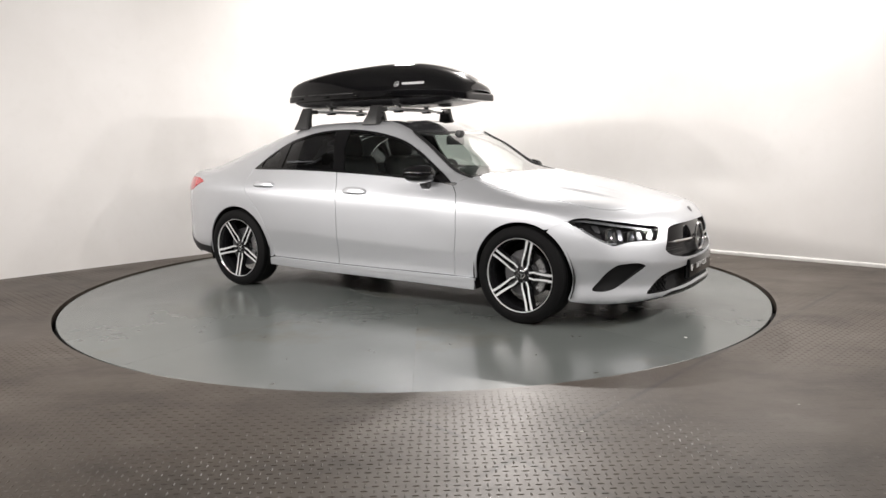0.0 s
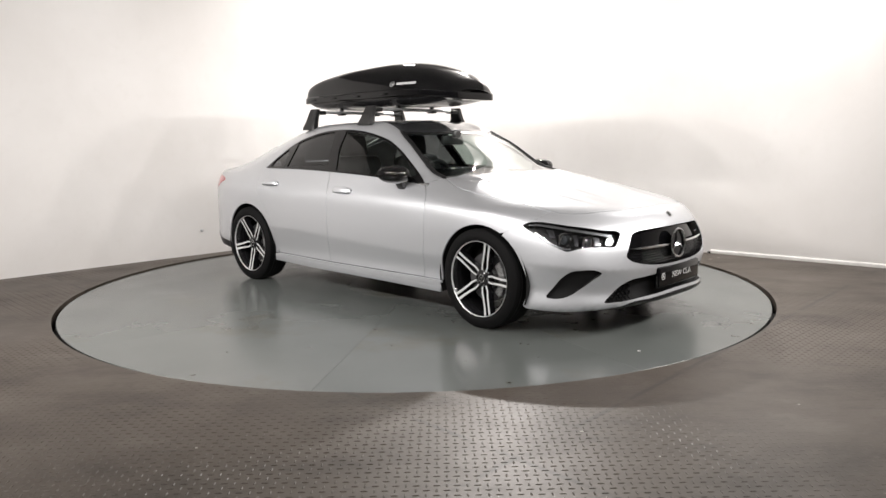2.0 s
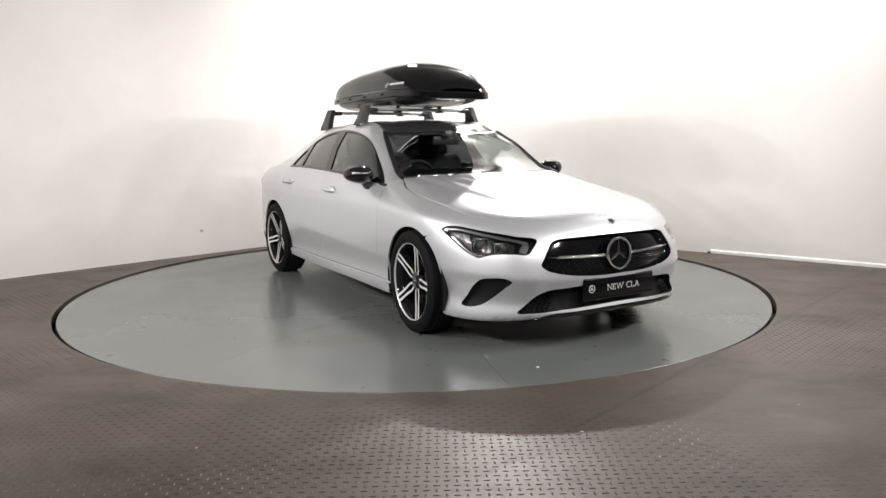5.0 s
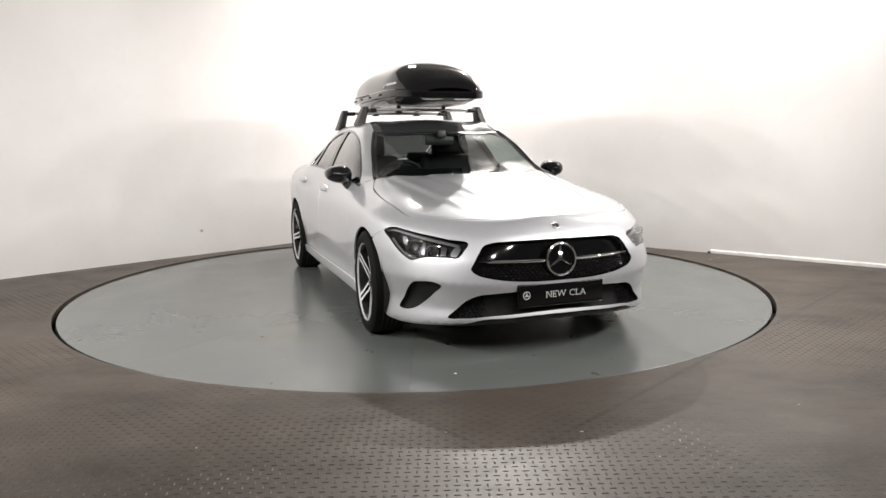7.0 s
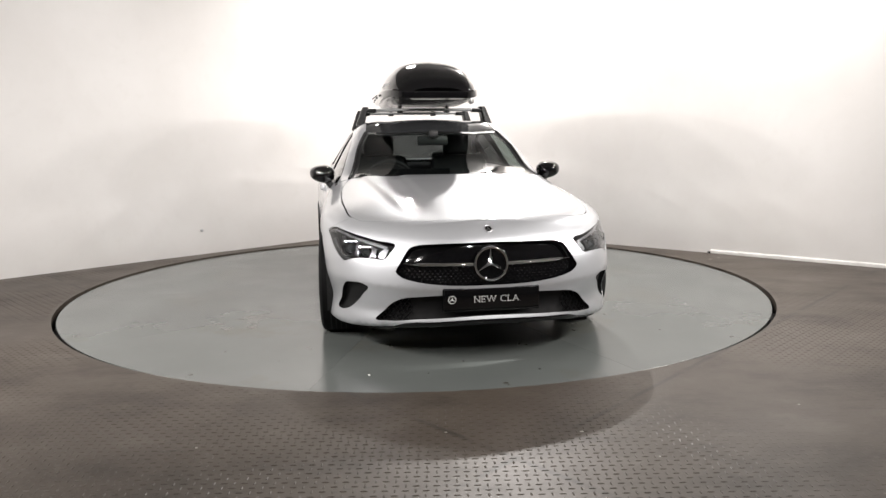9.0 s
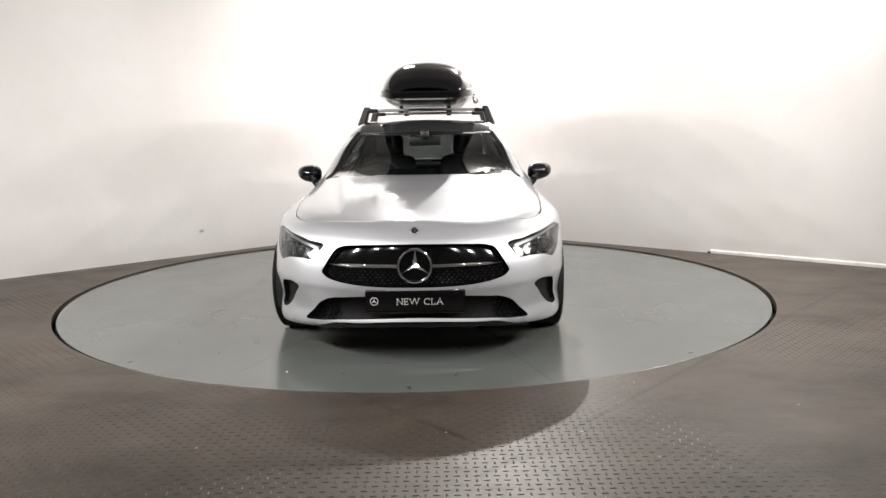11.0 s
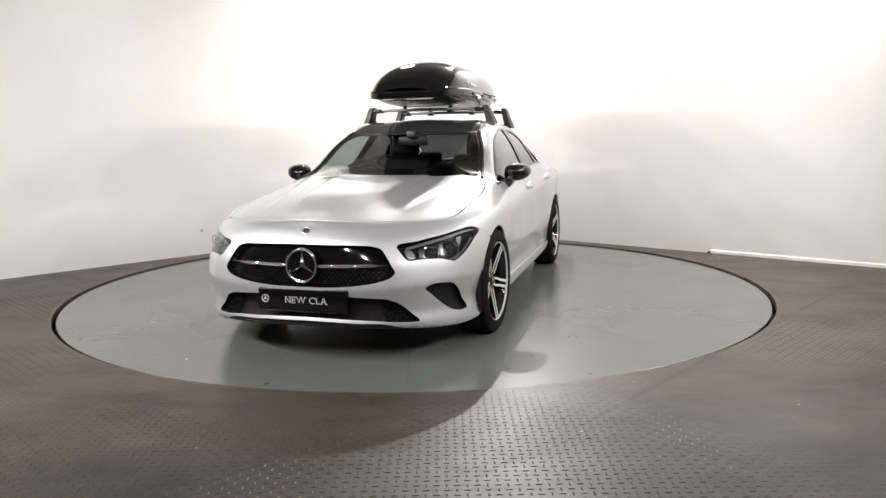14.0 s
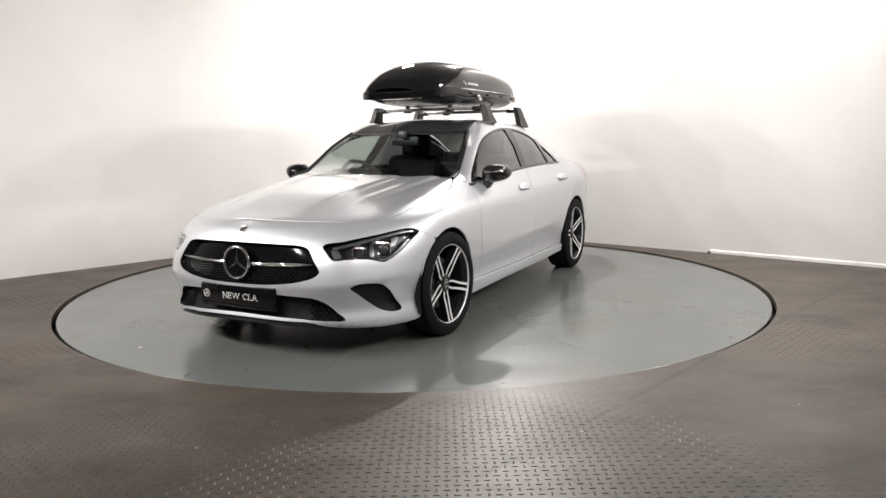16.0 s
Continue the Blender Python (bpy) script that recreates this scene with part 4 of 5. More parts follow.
def headlights(ob):
    for s in (1, -1):
        lamp = curve(HEADLIGHT, ST * .7, True)
        mm = lambda lp: [(s * a, e) for a, e in lp]
        bowl = panel("headlight", "nose", mm(shrink(lamp, -.003)), LAMP_DARK, ob, step=0.03, sunk=0.055, lip=-.05, label="dark headlight unit with clear lens")[0]
        panel("lens", "nose", mm(shrink(lamp, .002)), LENS, bowl, step=0.03, sunk=0.002, lip=0, label="clear lens cover")
        strip = curve([(1.185, .250), (1.10, .262), (1.02, .255), (.905, .237), (.72, .206), (.62, .186)], .03) + curve([(.625, .172), (.72, .190), (.905, .221), (1.02, .240), (1.10, .250)], .03)
        panel("light_strip", "nose", mm(strip), LAMP_SILVER, bowl, step=0.02, sunk=0.016, lip=0.02, label="silver daytime light strip")
        inner = [(.612, .172), (.64, .178), (.668, .124), (.632, .120)]
        panel("light_strip", "nose", mm(curve(inner + inner[:1], .02)[:-1]), LAMP_SILVER, bowl, step=0.015, sunk=0.022, lip=0.02, label="silver daytime light strip")
        low = curve([(1.13, .203), (1.05, .150), (.985, .113), (.935, .094), (.89, .097)], .02) + curve([(.89, .107), (.935, .105), (.98, .124), (1.045, .162), (1.11, .207)], .02)
        panel("lower_strip", "nose", mm(low), LAMP_SILVER, bowl, step=0.015, sunk=0.018, lip=0.015)
        for lp in ([(.735, .185), (.70, .175), (.70, .128), (.735, .126)], [(.87, .20), (.845, .20), (.84, .125), (.865, .122)], [(1.05, .232), (1.0, .228), (.985, .175), (1.02, .18)]):
            panel("reflector", "nose", mm(lp), LAMP_GREY, bowl, step=0.02, sunk=0.034, lip=0.01)
        for a, e, r in ((.935, .170, .034), (.79, .158, .027)):
            p, n = cast("nose", s * a, e)
            d = Vector((.95, s * .28, 0)).normalized()
            m = normal_pose(p - n * .05, d)
            bm = bmesh.new()
            lathe(bm, [(r * 1.05, .0), (r * 1.2, .022), (r * 1.12, .028), (r * .95, .02), (r * .9, .0)], "Z", 28)
            bmesh.ops.transform(bm, matrix=m, verts=bm.verts)
            shell = part("projector", bm, CHROME, bowl, "chrome projector ring")
            bm = bmesh.new()
            blob(bm, (0, 0, .006), (r * .92, r * .92, r * .55), 20)
            bmesh.ops.transform(bm, matrix=m, verts=bm.verts)
            part("projector_lens", bm, LENS_BALL, shell)
            bm = bmesh.new()
            box(bm, (.085, .062, .02), (0, 0, -.004), .006)
            bmesh.ops.transform(bm, matrix=m, verts=bm.verts)
            part("projector_frame", bm, LAMP_DARK, shell)
            bm = bmesh.new()
            w, hgt = r * 1.5, r * 1.22
            corners = [(-w, -hgt * .6), (-w * .6, -hgt), (w * .6, -hgt), (w, -hgt * .6), (w, hgt * .7), (w * .7, hgt), (-w * .7, hgt), (-w, hgt * .7)]
            tube(bm, [(x, y, .026) for x, y in corners + corners[:1]], .0032, 6, cap=False)
            bmesh.ops.transform(bm, matrix=m, verts=bm.verts)
            part("bezel", bm, CHROME, shell, "thin chrome bezel")


def mirrors_handles(ob):
    for s in (1, -1):
        bm = bmesh.new()
        vs = blob(bm, (0, 0, 0), (.125, .092, .076), 28, None, .82)
        for v in vs:
            # flat behind, tapering to the outside
            if v.co.x < -.03:
                v.co.x = -.03 + (v.co.x + .03) * .25
            k = (v.co.y + .09) / .18
            v.co.z *= 1 - .28 * k
            v.co.x -= .04 * k * k
            v.co.z -= .012 * (1 - k)
        bmesh.ops.transform(bm, matrix=Matrix.Translation((.545, .878, .974)), verts=bm.verts)
        if s < 0:
            bmesh.ops.scale(bm, vec=(1, -1, 1), verts=bm.verts)
        house = part("door_mirror", bm, BLACK_GLOSS, ob, "gloss black door mirror")
        bm = bmesh.new()
        box(bm, (.075, .052, .12), (.565, s * .838, .918), .014, 2, Euler((-s * radians(35), 0, 0)).to_matrix().to_4x4())
        part("mirror_foot", bm, BLACK_SATIN, house)
        bm = bmesh.new()
        tube(bm, [(.613 - .10 * t * t, s * (.82 + .14 * t), .956 - .004 * t) for t in (0, .2, .4, .6, .8, 1)], .007, 8)
        part("indicator", bm, STEEL_DARK, house)
        bm = bmesh.new()
        box(bm, (.004, .12, .075), (.488, s * .878, .974), .002, 1, Euler((0, 0, s * radians(12))).to_matrix().to_4x4())
        part("mirror_glass", bm, CHROME, house)
        for x0, x1, z in ((-.178, .042, .828), (-1.152, -.930, .857)):
            xc = (x0 + x1) / 2
            n = 24
            bowl = [(xc + .092 * math.cos(2 * math.pi * i / n), z + .043 * math.sin(2 * math.pi * i / n)) for i in range(n)]
            cup = panel("handle_cup", "side", bowl, PAINT, ob, step=0.02, sunk=-0.0008, lip=0, sides=(s,))[0]
            bm = bmesh.new()
            pts, ns, hs = [], [], []
            for i in range(15):
                t = i / 14
                p, nn = cast("side", x0 + (x1 - x0) * t, z + .004 * math.sin(math.pi * t))
                pts.append(Vector((p.x, s * p.y, p.z)) + Vector((nn.x, s * nn.y, nn.z)) * (.006 + .022 * math.sin(math.pi * t) ** .6))
                ns.append(Vector((nn.x, s * nn.y, nn.z)))
                hs.append(.022 + .036 * math.sin(math.pi * t) ** .5)
            ribbon(bm, pts, ns, hs, .017)
            part("door_handle", bm, PAINT, ob)
    # gloss black strip along the window base
    for s in (1, -1):
        bm2 = bmesh.new()
        hits = [cast("side", *q) for q in DLO_LOW[2:-2:2]]
        ribbon(bm2, [Vector((h[0].x, s * h[0].y, h[0].z)) + Vector((0, s * .002, 0)) for h in hits], [Vector((h[1].x, s * h[1].y, h[1].z)) for h in hits], .010, .006)
        part("window_strip", bm2, BLACK_GLOSS, ob)
    for s in (1, -1):
        bm = bmesh.new()
        hits = [cast("top", *q) for q in PILLAR]
        flip = lambda v: Vector((v.x, s * v.y, v.z))
        ribbon(bm, [flip(h[0]) + flip(h[1]) * .003 for h in hits], [flip(h[1]) for h in hits], .026, .016)
        part("pillar_seal", bm, BLACK_MATT, ob)


def wheels(ob):
    R = .3265
    # the front wheels are turned a little to the right
    STEER = radians(-3)
    for wx, s, turn in ((AXLE, -1, 0), (-AXLE, -1, 49), (AXLE, 1, -15), (-AXLE, 1, 30)):
        at = Matrix.Translation((wx, s * .806, HUB_Z)) @ Euler((0, 0, (0 if s > 0 else math.pi) + (STEER if wx > 0 else 0))).to_matrix().to_4x4()
        tyre_at = at.copy()
        at = at @ Matrix.Diagonal((1.045, 1, 1.045, 1))
        # seen from outside, forward is to the right on the right-hand side; the wheel's own y axis points outwards
        bm = bmesh.new()
        lathe(bm, [(.236, .098), (.232, .088), (.222, .075), (.214, .03), (.205, -.06), (.225, -.095), (.236, -.1)], "Y", 72)
        bmesh.ops.transform(bm, matrix=at, verts=bm.verts)
        wheel = part("wheel", bm, RIM_BLACK, ob, "gloss black and machined alloy wheel")
        bm = bmesh.new()
        prof = [(.245, -.098), (.257, -.108), (.28, -.113), (.306, -.106), (R - .004, -.092), (R, -.07), (R, .07), (R - .004, .092), (.306, .104), (.285, .110), (.27, .111), (.259, .108), (.250, .102), (.246, .096)]
        lathe(bm, prof, "Y", 96)
        bmesh.ops.transform(bm, matrix=tyre_at, verts=bm.verts)
        tyre = part("tyre", bm, RUBBER, wheel)
        # grooves are thin near-black bands on the tread, their shade in the colour
        bm = bmesh.new()
        for y in (-.045, -.015, .015, .045):
            lathe(bm, [(R + .0006, y - .004), (R + .0006, y + .004)], "Y", 64)
        bmesh.ops.transform(bm, matrix=tyre_at, verts=bm.verts)
        part("tread_groove_band", bm, VOID, tyre)
        bm = bmesh.new()
        lathe(bm, [(.2325, .092), (.2335, .1005), (.2362, .1025), (.2375, .098)], "Y", 96)
        bmesh.ops.transform(bm, matrix=at, verts=bm.verts)
        part("rim_edge", bm, ALLOY, wheel, "machined rim edge")
        for k in range(5):
            ang = radians(turn + 72 * k) * (1 if s < 0 else -1)
            if s > 0:
                ang = radians(180) - radians(turn + 72 * k)
            # local x runs forward for s > 0 and backward for s < 0
            dirx = math.cos(ang) * (1 if s > 0 else -1) if s < 0 else math.cos(ang)
            a = math.atan2(math.sin(ang), dirx)
            face, body = bmesh.new(), bmesh.new()
            for side in (1, -1):
                st = [(.05, .0165, .0060, .062), (.085, .0225, .0058, .066), (.12, .0190, .0066, .073), (.18, .0170, .0074, .083), (.229, .0185, .0082, .0935)]
                for tgt, grow, drop in ((face, 0, .003), (body, .004, .045)):
                    rings = []
                    for r, off, hw, y in st:
                        c = off * side
                        rings.append([tgt.verts.new((r, y - (0.0015 if grow else 0) - d, c + w)) for w, d in ((-hw - grow, drop), (-hw - grow, 0.0), (hw + grow, 0.0), (hw + grow, drop))])
                    for p, q in zip(rings, rings[1:]):
                        for i in range(4):
                            tgt.faces.new((p[i], p[(i + 1) % 4], q[(i + 1) % 4], q[i]))
                    tgt.faces.new(rings[0][::-1])
                    tgt.faces.new(rings[-1])
            rot = at @ Matrix.Rotation(-a, 4, "Y")
            for tgt in (face, body):
                bmesh.ops.transform(tgt, matrix=rot, verts=tgt.verts)
            spoke = part("spoke", body, RIM_BLACK, wheel, smooth=False)
            part("spoke_face", face, ALLOY, spoke, "machined bright spoke face", smooth=False)
        bm = bmesh.new()
        lathe(bm, [(.001, .068), (.028, .068), (.033, .064), (.05, .060), (.062, .052), (.066, .02)], "Y", 40)
        bmesh.ops.transform(bm, matrix=at, verts=bm.verts)
        hub = part("hub", bm, RIM_BLACK, wheel)
        bm = bmesh.new()
        mm = at @ Matrix.Translation((0, .0685, 0)) @ Euler((-math.pi / 2, 0, 0)).to_matrix().to_4x4()
        star_bm(bm, .026, .002, mm, .1)
        part("hub_mark", bm, CHROME, hub)
        for k in range(5):
            b = radians(36 + 72 * k)
            bm = bmesh.new()
            blob(bm, (.046 * math.cos(b), .062, .046 * math.sin(b)), (.008, .005, .008), 8)
            bmesh.ops.transform(bm, matrix=at, verts=bm.verts)
            part("wheel_bolt", bm, STEEL_DARK, hub)
        # brake
        bm = bmesh.new()
        lathe(bm, [(.06, -.005), (.06, .022), (.08, .022), (.08, .005), (.155, .005), (.155, -.02), (.08, -.02)], "Y", 56)
        bmesh.ops.transform(bm, matrix=at, verts=bm.verts)
        part("brake_disc", bm, STEEL_DARK, wheel, "grey steel brake disc")
        bm = bmesh.new()
        f = 1 if s > 0 else -1
        for i in range(9):
            b = radians(-38 + 76 * i / 8)
            box(bm, (.05, .05, .034), (f * .137 * math.cos(b), .012, .137 * math.sin(b)), .006, 1, Euler((0, -b if f > 0 else b, 0)).to_matrix().to_4x4())
        bmesh.ops.transform(bm, matrix=at, verts=bm.verts)
        part("brake_caliper", bm, STEEL, wheel, "bare metal brake caliper")


def cabin(ob):
    panel("roof_lining", "top", both_y([(.22, 0), (.2, .48), (-1.0, .48), (-1.05, 0)]), LINING, ob, step=0.08, sunk=0.035, lip=0.01)
    bm = bmesh.new()
    box(bm, (.46, 1.34, .10), (.80, 0, .865), .045, 3)
    box(bm, (.30, 1.36, .34), (.70, 0, .68), .06, 3)
    for v in bm.verts:
        if v.co.z > .86:
            v.co.z += .02 * (1 - abs(v.co.y) / .7) - .03 * smooth01((v.co.x - .8) / .25)
    dash = part("dashboard", bm, BLACK_SATIN, ob)
    bm = bmesh.new()
    box(bm, (.02, .62, .12), (.565, -.22, .935), .008, 2, Euler((0, radians(-12), 0)).to_matrix().to_4x4())
    part("display", bm, BLACK_GLOSS, dash)
    bm = bmesh.new()
    tilt = Matrix.Translation((.40, -.36, .885)) @ Euler((0, radians(-66), 0)).to_matrix().to_4x4()
    ring = [Vector((.182 * math.cos(radians(a)), .182 * math.sin(radians(a)), 0)) for a in range(0, 361, 12)]
    tube(bm, ring, .016, 10, cap=False)
    box(bm, (.05, .34, .02), (0, 0, -.01), .008)
    box(bm, (.17, .05, .02), (-.09, 0, -.01), .008)
    blob(bm, (0, 0, -.005), (.06, .075, .025), 16)
    bmesh.ops.transform(bm, matrix=tilt, verts=bm.verts)
    part("steering_wheel", bm, LEATHER, ob)
    for y in (.36, -.36):
        bm = bmesh.new()
        box(bm, (.52, .50, .18), (-.12, y, .48), .06, 3)
        box(bm, (.17, .50, .62), (-.42, y, .78), .07, 3, Euler((0, radians(-17), 0)).to_matrix().to_4x4())
        seat = part("front_seat", bm, LEATHER, ob)
        bm = bmesh.new()
        box(bm, (.10, .27, .19), (-.535, y, 1.165), .04, 3, Euler((0, radians(-12), 0)).to_matrix().to_4x4())
        for d in (-.06, .06):
            tube(bm, [(-.52, y + d, 1.0), (-.535, y + d, 1.12)], .007, 8)
        part("head_restraint", bm, LEATHER, seat)
    bm = bmesh.new()
    box(bm, (.5, 1.24, .18), (-1.0, 0, .48), .06, 3)
    box(bm, (.17, 1.24, .52), (-1.3, 0, .74), .07, 3, Euler((0, radians(-24), 0)).to_matrix().to_4x4())
    bench = part("rear_seat", bm, LEATHER, ob)
    for y in (.38, -.38):
        bm = bmesh.new()
        box(bm, (.09, .24, .13), (-1.40, y, 1.03), .035, 3)
        part("head_restraint", bm, LEATHER, bench)
    bm = bmesh.new()
    box(bm, (.52, 1.2, .03), (-1.68, 0, .965), .01)
    part("parcel_shelf", bm, LINING, ob)
    bm = bmesh.new()
    box(bm, (.028, .245, .075), (.30, 0, 1.205), .012, 2)
    box(bm, (.05, .07, .06), (.345, 0, 1.255), .012, 2)
    tube(bm, [(.30, 0, 1.21), (.34, 0, 1.26)], .010, 8)
    part("rear_view_mirror", bm, BLACK_SATIN, ob)
    for s in (1, -1):
        bm = bmesh.new()
        box(bm, (1.9, .03, .16), (-.15, s * .775, .83), .012)
        part("door_lining", bm, BLACK_SATIN, ob)


def roof_bar(x):
    ob = thing("roof_bar", "silver aluminium roof bar with black plastic feet", "roof bar", "roof bars on the car")
    z = 1.462
    bm = bmesh.new()
    n = 14
    prof = [(.032 * math.copysign(abs(math.cos(a)) ** .8, math.cos(a)), .013 * math.sin(a)) for a in (2 * math.pi * i / n for i in range(n))]
    ends = [[bm.verts.new((x + px, y, z + pz)) for px, pz in prof] for y in (-.485, .485)]
    for i in range(n):
        bm.faces.new((ends[0][i], ends[0][(i + 1) % n], ends[1][(i + 1) % n], ends[1][i]))
    part("bar", bm, ALU, ob)
    for s in (1, -1):
        p, _ = cast("top", x, .525)
        bm = bmesh.new()
        rings = []
        for t, half, thick in ((0, .084, .030), (.10, .080, .034), (.45, .060, .030), (.8, .050, .028), (1.0, .046, .022)):
            y = .545 - .05 * t
            zz = p.z - .012 + (1.488 - p.z + .012) * t
            rings.append([bm.verts.new((x - .02 * (1 - t) + a * half, s * (y + b * thick), zz)) for a, b in ((-1, -.6), (-.8, -1), (.8, -1), (1, -.6), (1, .6), (.8, 1), (-.8, 1), (-1, .6))])
        for p0, q0 in zip(rings, rings[1:]):
            for i in range(8):
                bm.faces.new((p0[i], p0[(i + 1) % 8], q0[(i + 1) % 8], q0[i]))
        bm.faces.new(rings[-1])
        bm.faces.new(rings[0][::-1])
        box(bm, (.085, .10, .034), (x, s * .455, 1.458), .012, 2)
        part("foot", bm, BLACK_SATIN, ob, "black plastic bar foot clamped to the roof")
    return ob


def roof_box():
    ob = thing("roof_box", "glossy black streamlined roof box on roof bars", "roof box")
    xr, xf, yc = -1.28, .525, .012
    half = pchip((-1.28, -1.26, -1.21, -1.0, -.5, -.1, .15, .33, .43, .495, .525), (.285, .305, .322, .345, .37, .375, .362, .335, .302, .258, .20))
    top = pchip((-1.28, -1.25, -1.18, -1.0, -.6, -.25, 0, .18, .32, .43, .495, .525), (1.685, 1.712, 1.745, 1.787, 1.840, 1.857, 1.845, 1.812, 1.765, 1.705, 1.655, 1.60))
    rim = pchip((-1.28, -.6, 0, .37, .525), (1.592, 1.597, 1.597, 1.583, 1.558))
    low = pchip((-1.28, -1.18, -1.0, -.4, .1, .37, .525), (1.555, 1.505, 1.484, 1.482, 1.484, 1.51, 1.548))
    xs = [xr + (xf - xr) * (0.5 - 0.5 * math.cos(math.pi * i / 60)) for i in range(61)]

    def shell(rows, name, material, parent, label=""):
        verts, faces = [], []
        n = len(rows[0])
        for r in rows:
            verts += r
        for i in range(len(rows) - 1):
            for j in range(n - 1):
                faces.append((i * n + j, i * n + j + 1, (i + 1) * n + j + 1, (i + 1) * n + j))
        faces.append(tuple(range(n)))
        faces.append(tuple(range((len(rows) - 1) * n, len(rows) * n))[::-1])
        return mesh_ob(name, verts, faces, material, parent, label=label)

    # cross sections of the lid: boxy towards the rear, leaning in towards the nose
    rear_cut = curve([(1, 0), (.985, .30), (.955, .60), (.90, .80), (.78, .915), (.5, .975), (.25, .995), (0, 1)], .06)
    nose_cut = curve([(1, 0), (.965, .22), (.89, .47), (.77, .69), (.60, .855), (.40, .945), (.2, .985), (0, 1)], .06)
    spread = lambda cut: [tuple(np.interp(k / 20, np.linspace(0, 1, len(cut)), [p[i] for p in cut]) for i in (0, 1)) for k in range(21)]
    rear_cut, nose_cut = spread(rear_cut), spread(nose_cut)

    def section(x):
        w = smooth01((x + 1.25) / 1.25)
        return [(p[0] * (1 - w) + q[0] * w, p[1] * (1 - w) + q[1] * w) for p, q in zip(rear_cut, nose_cut)]

    lid, tray = [], []
    for x in xs:
        h, zt, zr, zl = float(half(x)), float(top(x)), float(rim(x)), float(low(x))
        cut = section(x)
        cut = cut + [(-a, b) for a, b in reversed(cut[:-1])]
        lid.append([Vector((x, yc + h * a, zr + (zt - zr) * b)) for a, b in cut])
        row = []
        for k in range(25):
            a = math.pi + math.pi * k / 24
            c, sn = math.cos(a), math.sin(a)
            row.append(Vector((x, yc + h * .92 * math.copysign(abs(c) ** .5, c), zr - .012 - (zr - .012 - zl) * abs(sn) ** .62)))
        tray.append(row)
    shell(tray, "tray", TRAY_BLACK, ob, "satin black lower shell of the box")
    shell(lid, "lid", BLACK_GLOSS, ob, "glossy black lid of the box")
    # closed rim all round, with rounded corners at both ends
    plan = [(x, float(half(x))) for x in xs]
    plan = plan + [(x, -y) for x, y in reversed(plan)]
    fine_plan = []
    for i, (x, y) in enumerate(plan):
        u, v = plan[(i + 1) % len(plan)]
        n = max(1, int(math.hypot(u - x, v - y) / .03))
        fine_plan += [(x + (u - x) * j / n, y + (v - y) * j / n) for j in range(n)]
    for _ in range(3):
        fine_plan = [((a[0] + 2 * b[0] + c[0]) / 4, (a[1] + 2 * b[1] + c[1]) / 4) for a, b, c in zip(fine_plan[-1:] + fine_plan[:-1], fine_plan, fine_plan[1:] + fine_plan[:1])]
    bm = bmesh.new()
    rings = []
    n = len(fine_plan)
    for i, (x, y) in enumerate(fine_plan):
        t = Vector((fine_plan[(i + 1) % n][0] - fine_plan[i - 1][0], fine_plan[(i + 1) % n][1] - fine_plan[i - 1][1], 0)).normalized()
        o = Vector((-t.y, t.x, 0))
        z = float(rim(x)) - .010
        rings.append([bm.verts.new(Vector((x, yc + y, z)) + o * a + Vector((0, 0, b))) for a, b in ((-.03, .030), (.004, .027), (.011, .020), (.013, -.022), (.009, -.030), (-.05, -.032))])
    for i in range(n):
        p, q = rings[i], rings[(i + 1) % n]
        for k in range(5):
            bm.faces.new((p[k], q[k], q[k + 1], p[k + 1]))
    part("rim_band", bm, BLACK_GLOSS, ob, "raised black rim where the lid closes")

    def side_at(x, z, s):
        cut = section(x)
        v = (z - float(rim(x))) / (float(top(x)) - float(rim(x)))
        return Vector((x, yc + s * float(half(x)) * float(np.interp(v, [b for _, b in cut], [a for a, _ in cut])), z))

    for s in (1, -1):
        # plain marks in place of the maker's sign
        z = 1.655
        x0 = -.03
        lean = Vector((0, s * .8, .45)).normalized()
        m = normal_pose(side_at(x0, z, s) + lean * .001, lean)
        bm = bmesh.new()
        star_bm(bm, .024, .002, m, .09)
        part("side_mark", bm, MARK_GREY, ob)
        bm = bmesh.new()
        n = 9
        a, b = [], []
        for i in range(n):
            x = (x0 + .05 + .20 * i / (n - 1)) if s < 0 else (x0 - .05 - .20 * i / (n - 1))
            a.append(bm.verts.new(side_at(x, z - .009, s) + lean * .003))
            b.append(bm.verts.new(side_at(x, z + .009, s) + lean * .003))
        for i in range(n - 1):
            bm.faces.new((a[i], a[i + 1], b[i + 1], b[i]))
        part("side_bar", bm, MARK_GREY, ob, "plain grey bar on the lid")
        for x in (-1.1, -.78, -.45, -.1):
            bm = bmesh.new()
            box(bm, (.075, .016, .014), (x, yc + s * (float(half(x)) + .016), 1.580), .004)
            part("latch", bm, BLACK_GLOSS, ob)
        bm = bmesh.new()
        box(bm, (.5, .012, .012), (-.72, yc + s * (float(half(-.72)) + .019), 1.603), .004)
        part("grip", bm, BLACK_SATIN, ob)
    for x in (-.12, -.86):
        for y in (-.22, .18):
            bm = bmesh.new()
            box(bm, (.075, .045, .018), (x, yc + y, 1.447), .006)
            box(bm, (.03, .03, .04), (x, yc + y, 1.47), .005)
            part("clamp", bm, BLACK_SATIN, ob)
    bm = bmesh.new()
    box(bm, (.05, .03, .05), (-.2, yc + .40, 1.545), .01)
    tube(bm, [(-.2, yc + .385, 1.57), (-.19, yc + .425, 1.555), (-.2, yc + .43, 1.53), (-.21, yc + .40, 1.515)], .007, 8)
    part("lock", bm, STEEL, ob, "metal lock on the box side")
